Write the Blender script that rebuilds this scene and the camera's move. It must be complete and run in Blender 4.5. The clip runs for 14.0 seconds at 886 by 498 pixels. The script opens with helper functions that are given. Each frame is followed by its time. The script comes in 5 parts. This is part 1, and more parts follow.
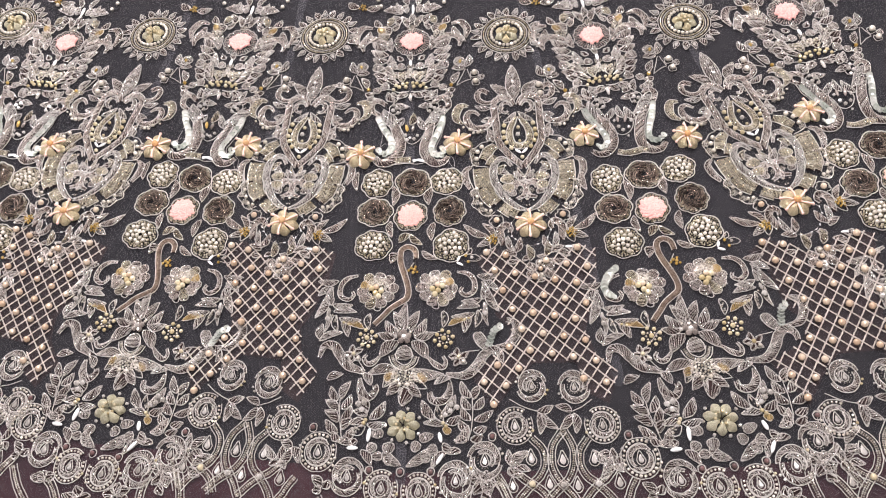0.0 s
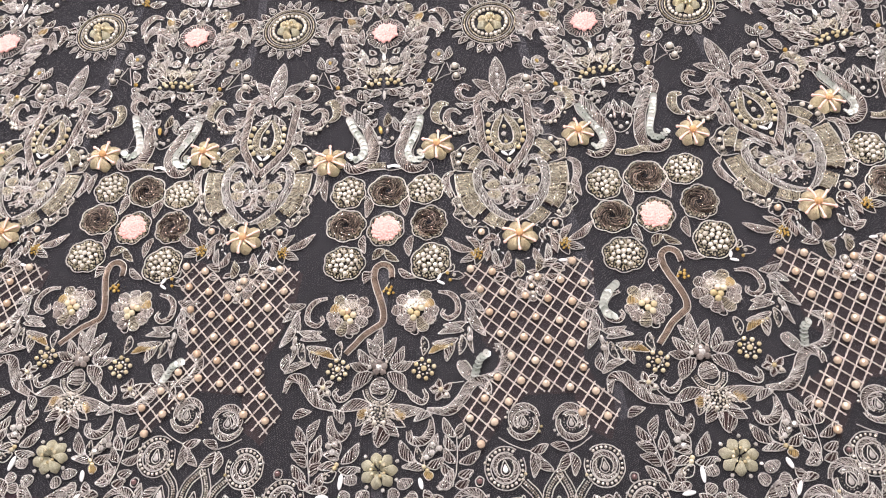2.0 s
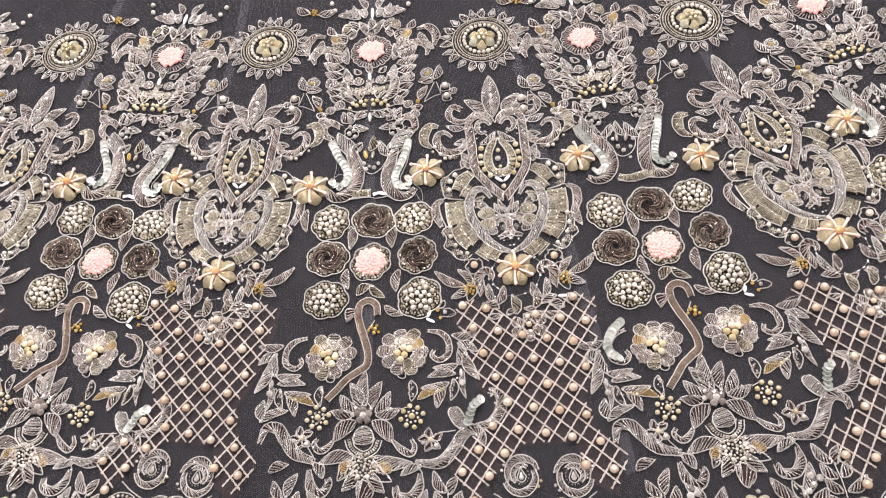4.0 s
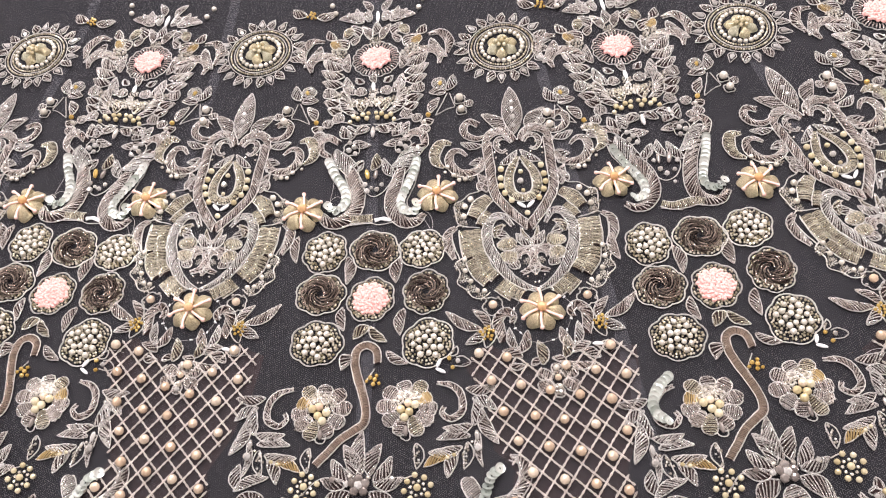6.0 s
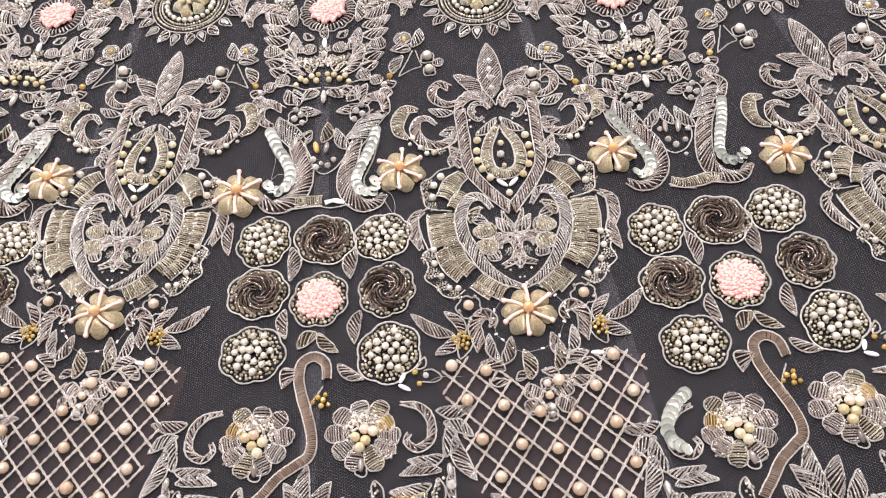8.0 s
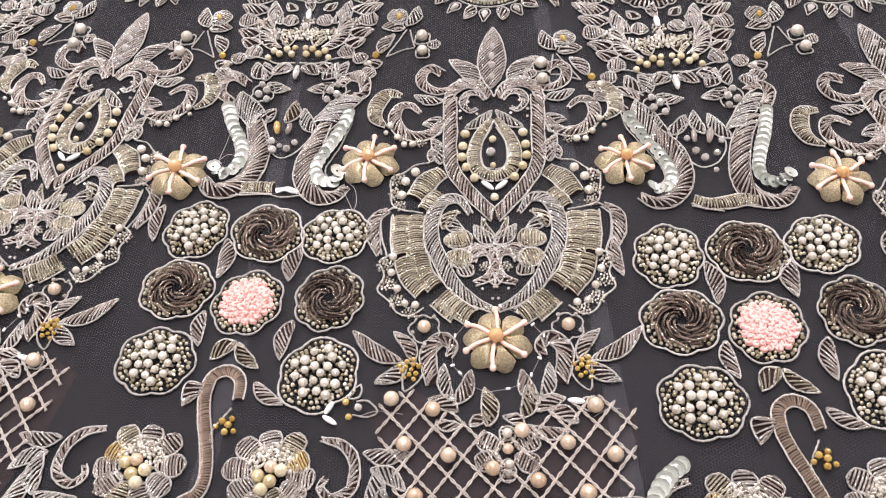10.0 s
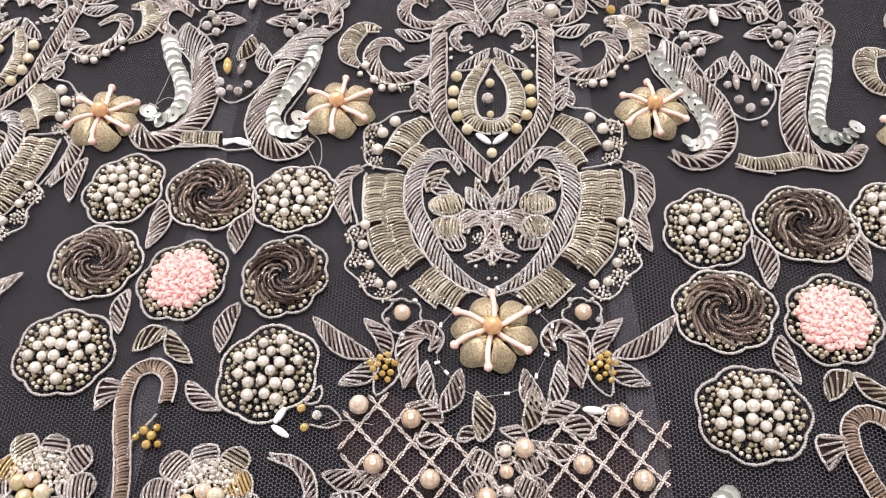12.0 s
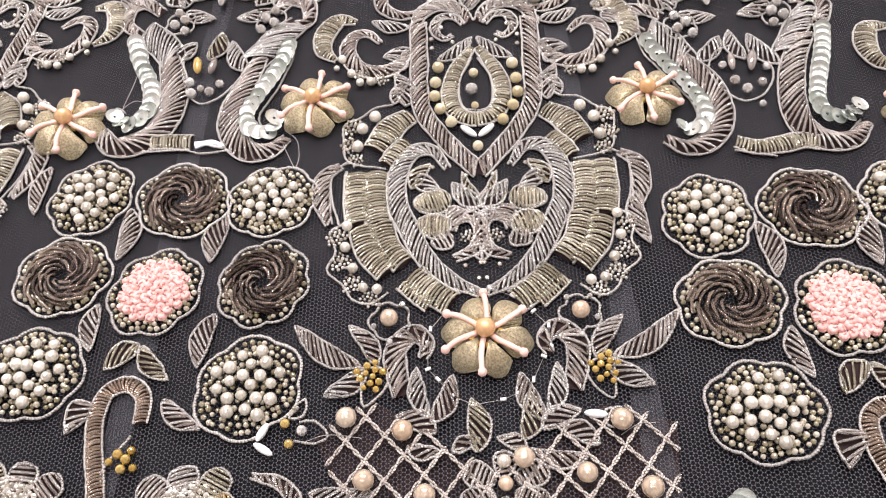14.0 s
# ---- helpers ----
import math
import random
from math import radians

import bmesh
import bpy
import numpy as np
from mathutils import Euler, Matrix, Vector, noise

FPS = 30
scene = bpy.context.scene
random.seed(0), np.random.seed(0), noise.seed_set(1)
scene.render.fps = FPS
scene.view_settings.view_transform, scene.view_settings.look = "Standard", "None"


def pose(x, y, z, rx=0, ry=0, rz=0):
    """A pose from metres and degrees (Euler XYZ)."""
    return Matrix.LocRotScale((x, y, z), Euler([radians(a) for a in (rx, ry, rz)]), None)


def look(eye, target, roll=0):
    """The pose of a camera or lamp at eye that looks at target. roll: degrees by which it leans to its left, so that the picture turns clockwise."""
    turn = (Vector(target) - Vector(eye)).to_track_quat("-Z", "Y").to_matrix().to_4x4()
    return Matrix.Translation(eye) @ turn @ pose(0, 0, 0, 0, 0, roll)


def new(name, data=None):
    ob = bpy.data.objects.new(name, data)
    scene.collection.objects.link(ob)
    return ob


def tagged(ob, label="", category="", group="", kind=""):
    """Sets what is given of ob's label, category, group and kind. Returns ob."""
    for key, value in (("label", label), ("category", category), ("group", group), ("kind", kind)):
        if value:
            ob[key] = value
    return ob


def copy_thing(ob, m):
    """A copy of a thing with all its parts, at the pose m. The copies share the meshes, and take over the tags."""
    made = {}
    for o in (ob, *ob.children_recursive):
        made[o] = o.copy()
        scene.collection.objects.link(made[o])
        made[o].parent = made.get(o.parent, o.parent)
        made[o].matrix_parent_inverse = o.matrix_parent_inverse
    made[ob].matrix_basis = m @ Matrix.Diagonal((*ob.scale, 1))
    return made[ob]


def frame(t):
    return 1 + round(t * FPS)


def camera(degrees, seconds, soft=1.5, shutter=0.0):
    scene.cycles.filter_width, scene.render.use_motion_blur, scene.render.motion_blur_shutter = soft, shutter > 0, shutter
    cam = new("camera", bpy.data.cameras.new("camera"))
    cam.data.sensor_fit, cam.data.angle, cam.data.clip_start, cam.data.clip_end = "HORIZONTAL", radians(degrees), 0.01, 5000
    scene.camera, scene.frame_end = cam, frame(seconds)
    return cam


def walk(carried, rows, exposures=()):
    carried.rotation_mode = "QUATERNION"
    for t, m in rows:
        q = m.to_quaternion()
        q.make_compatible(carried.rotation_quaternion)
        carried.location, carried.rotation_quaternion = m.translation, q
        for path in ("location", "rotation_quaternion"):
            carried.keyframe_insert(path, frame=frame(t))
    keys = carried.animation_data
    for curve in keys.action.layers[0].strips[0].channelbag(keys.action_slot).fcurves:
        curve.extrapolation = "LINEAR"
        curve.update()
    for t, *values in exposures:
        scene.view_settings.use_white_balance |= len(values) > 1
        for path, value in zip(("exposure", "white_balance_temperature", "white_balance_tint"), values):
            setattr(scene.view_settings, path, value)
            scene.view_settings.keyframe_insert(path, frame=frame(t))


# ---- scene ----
cam = camera(54.3, 14.0, soft=1.0)
PATH = [
    (0, (-0.031, -0.36, 0.588), (-0.147, 0.65, -1.133), -11.0),
    (0.5, (-0.023, -0.347, 0.576), (-0.149, 0.663, -1.145), -12.3),
    (1, (-0.019, -0.334, 0.563), (-0.157, 0.67, -1.161), -13.1),
    (1.5, (-0.022, -0.32, 0.55), (-0.146, 0.678, -1.179), -12.6),
    (2, (-0.018, -0.307, 0.533), (-0.138, 0.681, -1.201), -12.7),
    (2.5, (-0.017, -0.3, 0.523), (-0.132, 0.701, -1.205), -12.7),
    (3, (-0.013, -0.294, 0.515), (-0.139, 0.72, -1.204), -13.7),
    (3.2, (-0.01, -0.291, 0.511), (-0.134, 0.726, -1.206), -13.5),
    (5.3, (-0.028, -0.246, 0.46), (-0.107, 0.785, -1.252), -10.1),
    (5.5, (-0.028, -0.243, 0.45), (-0.108, 0.807, -1.25), -10.0),
    (6, (-0.027, -0.227, 0.426), (-0.125, 0.855, -1.253), -10.6),
    (6.5, (-0.026, -0.208, 0.404), (-0.126, 0.882, -1.271), -11.2),
    (7, (-0.028, -0.196, 0.383), (-0.104, 0.87, -1.308), -10.0),
    (7.5, (-0.027, -0.185, 0.364), (-0.076, 0.869, -1.335), -8.7),
    (7.7, (-0.028, -0.181, 0.36), (-0.069, 0.86, -1.347), -8.5),
    (9.8, (0.005, -0.155, 0.284), (-0.137, 0.957, -1.372), -8.5),
    (10, (0.007, -0.15, 0.279), (-0.155, 0.979, -1.364), -8.1),
    (10.5, (0.013, -0.142, 0.264), (-0.159, 0.992, -1.375), -8.2),
    (11, (0.012, -0.129, 0.25), (-0.154, 0.984, -1.403), -7.4),
    (11.5, (0.007, -0.12, 0.235), (-0.152, 0.957, -1.443), -7.4),
    (12, (0.003, -0.114, 0.225), (-0.133, 0.958, -1.458), -6.6),
    (12.5, (0.001, -0.112, 0.219), (-0.145, 0.964, -1.461), -7.5),
    (13, (-0.001, -0.113, 0.217), (-0.133, 0.961, -1.466), -7.4),
    (13.5, (-0.001, -0.107, 0.214), (-0.092, 0.955, -1.478), -6.5),
    (14, (0.004, -0.107, 0.212), (-0.118, 0.97, -1.468), -8.2),
]
walk(cam, [(t, look(eye, target, roll)) for t, eye, target, roll in PATH], exposures=[(0, 0.0), (3, 0.1), (7, 0.1), (9.8, -0.04), (14, -0.04)])

# ---- light and room ----
world = bpy.data.worlds.new("room_light")
scene.world = world
world.use_nodes = True
world.node_tree.nodes["Background"].inputs[0].default_value = (1.0, 0.95, 0.9, 1)
world.node_tree.nodes["Background"].inputs[1].default_value = 0.1


def lamp(name, x, y, z, size, watts, colour):
    data = bpy.data.lights.new(name, "AREA")
    data.shape, data.size, data.energy, data.color = "DISK", size, watts, colour
    ob = new(name, data)
    ob.location = (x, y, z)
    return ob


# Unseen overhead spots, added so that metal coils and beads sparkle.
for lx in (-1.1, -0.1, 0.9):
    for ly in (-0.7, 0.5, 1.6):
        lamp("added_glint_spot", lx, ly, 2.55, 0.12, 14.2, (1.0, 0.933, 0.94))
# Unseen panels, added at the mirror angle to put highlights on coil crests.
for lx, ly in ((-0.8, 1.75), (0.5, 1.75)):
    sheen_lamp = lamp("added_sheen_panel", lx, ly, 2.6, 1.1, 62, (1.0, 0.942, 0.965))
    sheen_lamp.data.shape, sheen_lamp.data.size_y = "RECTANGLE", 0.3


# ---- materials ----
def nodes_of(name):
    mat = bpy.data.materials.new(name)
    mat.use_nodes = True
    tree = mat.node_tree
    return mat, tree, tree.nodes["Principled BSDF"]


def link(tree, a, out, b, key):
    tree.links.new(a.outputs[out], b.inputs[key])


def node(tree, kind, **values):
    n = tree.nodes.new(kind)
    for key, value in values.items():
        n.inputs[key.replace("_", " ")].default_value = value
    return n


def ramp_mix(tree, source, out, low, high, a=0.3, b=0.7):
    r = tree.nodes.new("ShaderNodeValToRGB")
    r.color_ramp.elements[0].position, r.color_ramp.elements[1].position = a, b
    r.color_ramp.elements[0].color, r.color_ramp.elements[1].color = (*low, 1), (*high, 1)
    link(tree, source, out, r, "Fac")
    return r


def wire(name, low, high, metal, rough, pitch, depth, tarnish=(0.2, 0.14, 0.12), amount=0.25, stray=0.8, grit=0.0):
    """Coiled purl wire or twisted thread: fine turns along each coil, tone varying from coil to coil, tarnish in patches."""
    mat, tree, bsdf = nodes_of(name)
    uv = tree.nodes.new("ShaderNodeUVMap")
    wave = node(tree, "ShaderNodeTexWave", Scale=0.628 / pitch, Distortion=stray, Detail=2.0)
    wave.bands_direction = "DIAGONAL"
    link(tree, uv, "UV", wave, "Vector")
    parts = tree.nodes.new("ShaderNodeSeparateXYZ")
    link(tree, uv, "UV", parts, "Vector")
    index = tree.nodes.new("ShaderNodeMath")
    index.operation = "FLOOR"
    link(tree, parts, "Y", index, 0)
    chance = tree.nodes.new("ShaderNodeTexWhiteNoise")
    chance.noise_dimensions = "1D"
    link(tree, index, "Value", chance, "W")
    tone = ramp_mix(tree, chance, "Value", low, high, 0.0, 1.0)
    where = tree.nodes.new("ShaderNodeTexCoord")
    patch = node(tree, "ShaderNodeTexNoise", Scale=160.0, Detail=3.0)
    link(tree, where, "Object", patch, "Vector")
    mask = ramp_mix(tree, patch, "Fac", (0, 0, 0), (amount, amount, amount), 0.5, 0.72)
    mix = tree.nodes.new("ShaderNodeMixRGB")
    mix.inputs["Color2"].default_value = (*tarnish, 1)
    link(tree, mask, "Color", mix, "Fac")
    link(tree, tone, "Color", mix, "Color1")
    link(tree, mix, "Color", bsdf, "Base Color")
    bump = node(tree, "ShaderNodeBump", Strength=depth, Distance=0.0003)
    link(tree, wave, "Color", bump, "Height")
    if grit:
        fine = node(tree, "ShaderNodeTexNoise", Scale=1700.0, Detail=2.0)
        link(tree, where, "Object", fine, "Vector")
        stitch = node(tree, "ShaderNodeBump", Strength=grit, Distance=0.0004)
        link(tree, fine, "Fac", stitch, "Height")
        link(tree, bump, "Normal", stitch, "Normal")
        speck = ramp_mix(tree, fine, "Fac", (0.62, 0.58, 0.5), (1, 1, 1), 0.38, 0.6)
        mul = tree.nodes.new("ShaderNodeMixRGB")
        mul.blend_type = "MULTIPLY"
        mul.inputs["Fac"].default_value = 1.0
        link(tree, mix, "Color", mul, "Color1")
        link(tree, speck, "Color", mul, "Color2")
        link(tree, mul, "Color", bsdf, "Base Color")
        bump = stitch
    link(tree, bump, "Normal", bsdf, "Normal")
    bsdf.inputs["Metallic"].default_value = metal
    bsdf.inputs["Roughness"].default_value = rough
    return mat


def gem(name, low, high, rough=0.1, metal=0.0, coat=0.0, glass=0.0, grain=0.0, sheen=0.0):
    """Pearls, glass beads and stones: tone varies from bead to bead, with a faint mottling."""
    mat, tree, bsdf = nodes_of(name)
    info = tree.nodes.new("ShaderNodeObjectInfo")
    geo = tree.nodes.new("ShaderNodeNewGeometry")
    add = tree.nodes.new("ShaderNodeMath")
    add.operation = "ADD"
    link(tree, info, "Random", add, 0)
    link(tree, geo, "Random Per Island", add, 1)
    wrap = tree.nodes.new("ShaderNodeMath")
    wrap.operation = "FRACT"
    link(tree, add, "Value", wrap, 0)
    tone = ramp_mix(tree, wrap, "Value", low, high, 0.0, 1.0)
    where = tree.nodes.new("ShaderNodeTexCoord")
    mott = node(tree, "ShaderNodeTexNoise", Scale=3.0, Detail=2.0)
    link(tree, where, "Object", mott, "Vector")
    shade = ramp_mix(tree, mott, "Fac", (0.82, 0.8, 0.78), (1, 1, 1), 0.35, 0.65)
    mul = tree.nodes.new("ShaderNodeMixRGB")
    mul.blend_type = "MULTIPLY"
    mul.inputs["Fac"].default_value = 1.0
    link(tree, tone, "Color", mul, "Color1")
    link(tree, shade, "Color", mul, "Color2")
    link(tree, mul, "Color", bsdf, "Base Color")
    for key, value in (("Roughness", rough), ("Metallic", metal), ("Coat Weight", coat), ("Coat Roughness", 0.08), ("Transmission Weight", glass), ("Sheen Weight", sheen)):
        bsdf.inputs[key].default_value = value
    if grain:
        fine = node(tree, "ShaderNodeTexNoise", Scale=1500.0, Detail=2.0)
        link(tree, where, "Object", fine, "Vector")
        bump = node(tree, "ShaderNodeBump", Strength=grain, Distance=0.0003)
        link(tree, fine, "Fac", bump, "Height")
        link(tree, bump, "Normal", bsdf, "Normal")
    return mat


PURL = {
    "d": wire("bronze_silver_purl", (0.46, 0.395, 0.37), (0.97, 0.93, 0.9), 0.85, 0.25, 0.5, 1.0),
    "m": wire("silver_purl", (0.52, 0.48, 0.46), (0.97, 0.95, 0.93), 0.85, 0.25, 0.5, 1.0),
    "s": wire("bright_silver_purl", (0.66, 0.65, 0.64), (0.98, 0.97, 0.96), 0.88, 0.18, 0.5, 0.9, amount=0.15),
    "g": wire("pale_gold_purl", (0.44, 0.4, 0.31), (0.92, 0.88, 0.75), 0.85, 0.25, 0.5, 1.0),
    "b": wire("rose_bronze_purl", (0.36, 0.27, 0.21), (0.56, 0.45, 0.37), 0.7, 0.26, 0.5, 1.0),
    "a": wire("amber_purl", (0.4, 0.28, 0.12), (0.6, 0.46, 0.24), 0.6, 0.2, 0.5, 0.6),
    "k": wire("blackened_purl", (0.07, 0.05, 0.045), (0.5, 0.42, 0.37), 0.9, 0.16, 0.6, 1.0),
}
CORD = wire("silver_twist_cord", (0.36, 0.34, 0.325), (0.5, 0.48, 0.455), 0.12, 0.42, 0.9, 1.0, (0.32, 0.29, 0.27), 0.5)
LATTICE_CORD = wire("champagne_twist_cord", (0.47, 0.425, 0.39), (0.64, 0.585, 0.54), 0.2, 0.42, 0.9, 1.0, (0.28, 0.23, 0.2), 0.5)
WHITE_THREAD = wire("white_thread", (0.78, 0.78, 0.8), (0.85, 0.85, 0.86), 0.0, 0.6, 0.5, 0.6)
PINK_THREAD = wire("pink_thread", (0.82, 0.52, 0.45), (0.88, 0.62, 0.55), 0.0, 0.5, 0.5, 0.5, (0.88, 0.5, 0.42), 0.3)
GOLD_SATIN = wire("gold_satin_thread", (0.74, 0.64, 0.42), (0.9, 0.82, 0.6), 0.65, 0.36, 0.5, 1.0, (0.6, 0.48, 0.28), 0.5, 5.0, 1.0)
CREAM_SATIN = wire("cream_satin_thread", (0.6, 0.58, 0.43), (0.76, 0.74, 0.59), 0.15, 0.45, 0.5, 1.0, (0.5, 0.47, 0.3), 0.5, 5.0, 0.9)
PINK_WOOL = gem("pink_knot_thread", (0.82, 0.41, 0.38), (0.9, 0.52, 0.49), 0.7, grain=0.4, sheen=0.3)
BEAD = {
    "pearl": gem("ivory_pearl", (0.58, 0.55, 0.48), (0.84, 0.81, 0.74), 0.18, 0.55, 1.0),
    "peach": gem("peach_pearl", (0.7, 0.52, 0.37), (0.86, 0.74, 0.6), 0.12, 0.5, 1.0, 0.15),
    "gold": gem("gold_glass_bead", (0.6, 0.5, 0.28), (0.84, 0.78, 0.58), 0.08, 0.4, 1.0, 0.2),
    "amber": gem("amber_glass_bead", (0.6, 0.38, 0.08), (0.84, 0.62, 0.22), 0.06, 0.5, 1.0, 0.3),
    "orange": gem("orange_pearl", (0.82, 0.45, 0.18), (0.88, 0.58, 0.32), 0.08, 0.35, 1.0, 0.2),
    "crystal": gem("clear_crystal", (0.55, 0.53, 0.5), (0.9, 0.9, 0.89), 0.05, 0.65, 1.0, 0.15),
    "silver": gem("silver_seed_bead", (0.6, 0.56, 0.5), (0.86, 0.84, 0.8), 0.1, 0.8, 0.3),
    "grey": gem("grey_crystal", (0.2, 0.17, 0.16), (0.4, 0.36, 0.34), 0.06, 0.6, 1.0),
    "dark": gem("jet_bead", (0.1, 0.06, 0.06), (0.18, 0.1, 0.1), 0.1, 0.2, 1.0),
    "white": gem("white_tube_bead", (0.78, 0.8, 0.82), (0.86, 0.87, 0.88), 0.15, 0.0, 0.8),
    "seed": gem("khaki_seed_beads", (0.3, 0.26, 0.16), (0.87, 0.82, 0.7), 0.08, 0.65, 0.8),
    "clear": gem("clear_seed_beads", (0.38, 0.34, 0.28), (0.95, 0.93, 0.89), 0.12, 0.7, 0.8),
    "sequin": gem("silver_sequin", (0.45, 0.5, 0.46), (0.78, 0.81, 0.78), 0.22, 0.65, 0.5),
}


def cloth(name, colour, other, scale, rough=0.85):
    mat, tree, bsdf = nodes_of(name)
    where = tree.nodes.new("ShaderNodeTexCoord")
    big = node(tree, "ShaderNodeTexNoise", Scale=scale, Detail=4.0)
    link(tree, where, "Object", big, "Vector")
    tone = ramp_mix(tree, big, "Fac", colour, other, 0.35, 0.65)
    link(tree, tone, "Color", bsdf, "Base Color")
    weave = node(tree, "ShaderNodeTexNoise", Scale=2600.0, Detail=1.0)
    link(tree, where, "Object", weave, "Vector")
    bump = node(tree, "ShaderNodeBump", Strength=0.4, Distance=0.0003)
    link(tree, weave, "Fac", bump, "Height")
    link(tree, bump, "Normal", bsdf, "Normal")
    bsdf.inputs["Roughness"].default_value = rough
    bsdf.inputs["Specular IOR Level"].default_value = 0.12
    return mat


def tulle(name, colour, pitch, cover, veil):
    """Net with holes in a honeycomb: three crossed waves leave round holes, the thread between them is matt."""
    mat, tree, bsdf = nodes_of(name)
    where = tree.nodes.new("ShaderNodeTexCoord")
    total = None
    for turn in (0, 60, 120):
        dot = tree.nodes.new("ShaderNodeVectorMath")
        dot.operation = "DOT_PRODUCT"
        k = 2 * math.pi / (pitch * 0.866)
        dot.inputs[1].default_value = (k * math.cos(radians(turn)), k * math.sin(radians(turn)), 0)
        link(tree, where, "Object", dot, 0)
        cos = tree.nodes.new("ShaderNodeMath")
        cos.operation = "COSINE"
        link(tree, dot, "Value", cos, 0)
        if total is None:
            total = cos
        else:
            add = tree.nodes.new("ShaderNodeMath")
            add.operation = "ADD"
            link(tree, total, "Value", add, 0)
            link(tree, cos, "Value", add, 1)
            total = add
    span = tree.nodes.new("ShaderNodeMapRange")
    span.inputs["From Min"].default_value, span.inputs["From Max"].default_value = -0.65, -1.3
    span.inputs["To Min"].default_value, span.inputs["To Max"].default_value = veil, cover
    link(tree, total, "Value", span, "Value")
    link(tree, span, "Result", bsdf, "Alpha")
    bsdf.inputs["Base Color"].default_value = (*colour, 1)
    bsdf.inputs["Roughness"].default_value = 0.7
    bsdf.inputs["Specular IOR Level"].default_value = 0.2
    return mat


NET = tulle("dark_tulle_net", (0.062, 0.059, 0.069), 0.0012, 0.9, 0.0)
SEAM = tulle("pale_seam_net", (0.1, 0.1, 0.115), 0.0008, 0.45, 0.22)
LINING = cloth("charcoal_lining", (0.005, 0.005, 0.006), (0.008, 0.0078, 0.0095), 9.0)
UNDER = cloth("brown_underlay_and_gaps", (0.018, 0.0105, 0.0105), (0.028, 0.016, 0.0155), 30.0)
WINE = cloth("wine_red_cloth", (0.024, 0.008, 0.011), (0.04, 0.012, 0.016), 14.0)
PLASTER = cloth("wall_paint", (0.56, 0.535, 0.51), (0.62, 0.59, 0.565), 2.0)


# ---- mesh building ----
MM = 0.001
rnd = random.Random(7)


def mesh_object(name, verts, faces, uvs, mat, parent, smooth=True, label=""):
    me = bpy.data.meshes.new(name)
    me.from_pydata(verts, [], faces)
    if uvs is not None:
        layer = me.uv_layers.new(name="UVMap")
        index = np.empty(len(me.loops), dtype=np.int32)
        me.loops.foreach_get("vertex_index", index)
        layer.data.foreach_set("uv", np.asarray(uvs, dtype=np.float32)[index].ravel())
    if smooth:
        me.polygons.foreach_set("use_smooth", [True] * len(me.polygons))
    me.materials.append(mat)
    ob = new(name, me)
    ob.parent = parent
    if label:
        tagged(ob, label)
    return ob


class Heap:
    """Collects tubes, in millimetres, into one mesh."""

    def __init__(self):
        self.verts, self.faces, self.uvs, self.count, self.strand = [], [], [], 0, rnd.randrange(900)

    def add(self, verts, faces, uvs):
        self.verts.append(np.asarray(verts) * MM)
        self.faces += [tuple(i + self.count for i in f) for f in faces]
        self.uvs.append(np.asarray(uvs))
        self.count += len(verts)

    def tube(self, path, radius, sides=5, closed=False, flat=1.0, ribs=None):
        p = np.asarray(path, dtype=float)
        n = len(p)
        if closed:
            ahead, back = np.roll(p, -1, 0), np.roll(p, 1, 0)
        else:
            ahead, back = np.vstack([p[1:], p[-1:]]), np.vstack([p[:1], p[:-1]])
        way = ahead - back
        way /= np.linalg.norm(way, axis=1, keepdims=True) + 1e-9
        side = np.cross(way, (0, 0, 1.0))
        side /= np.linalg.norm(side, axis=1, keepdims=True) + 1e-9
        up = np.cross(side, way)
        r = np.broadcast_to(np.asarray(radius, dtype=float), (n,))
        a = np.arange(sides) * 2 * np.pi / sides + 0.3
        v = p[:, None] + r[:, None, None] * (np.cos(a)[None, :, None] * side[:, None] + flat * np.sin(a)[None, :, None] * up[:, None])
        run = np.concatenate([[0], np.cumsum(np.linalg.norm(np.diff(p, axis=0), axis=1))])
        self.strand += 1
        first = self.strand if ribs is None else self.strand + np.repeat(ribs, sides)
        uv = np.stack([np.repeat(run, sides), first + np.tile(np.arange(sides) / sides * 0.98, n)], 1)
        faces = []
        for i in range(n if closed else n - 1):
            j = (i + 1) % n
            for k in range(sides):
                q = (k + 1) % sides
                faces.append((i * sides + k, i * sides + q, j * sides + q, j * sides + k))
        if not closed:
            faces += [tuple(range(sides)), tuple((n - 1) * sides + k for k in reversed(range(sides)))]
        self.add(v.reshape(-1, 3), faces, uv)

    def ball(self, x, y, z, r, rings=4, segs=6, squash=1.0):
        v, f = [(x, y, z + r * squash)], []
        for i in range(1, rings):
            t = math.pi * i / rings
            for k in range(segs):
                a = 2 * math.pi * k / segs
                v.append((x + r * math.sin(t) * math.cos(a), y + r * math.sin(t) * math.sin(a), z + r * squash * math.cos(t)))
        v.append((x, y, z - r * squash))
        for k in range(segs):
            q = (k + 1) % segs
            f.append((0, 1 + k, 1 + q))
            for i in range(rings - 2):
                b = 1 + i * segs
                f.append((b + k, b + segs + k, b + segs + q, b + q))
            b = 1 + (rings - 2) * segs
            f.append((b + k, len(v) - 1, b + q))
        self.add(v, f, [(p[0], p[1]) for p in v])

    def made(self, name, mat, parent, label="", smooth=True):
        return mesh_object(name, np.concatenate(self.verts), self.faces, np.concatenate(self.uvs), mat, parent, smooth, label)


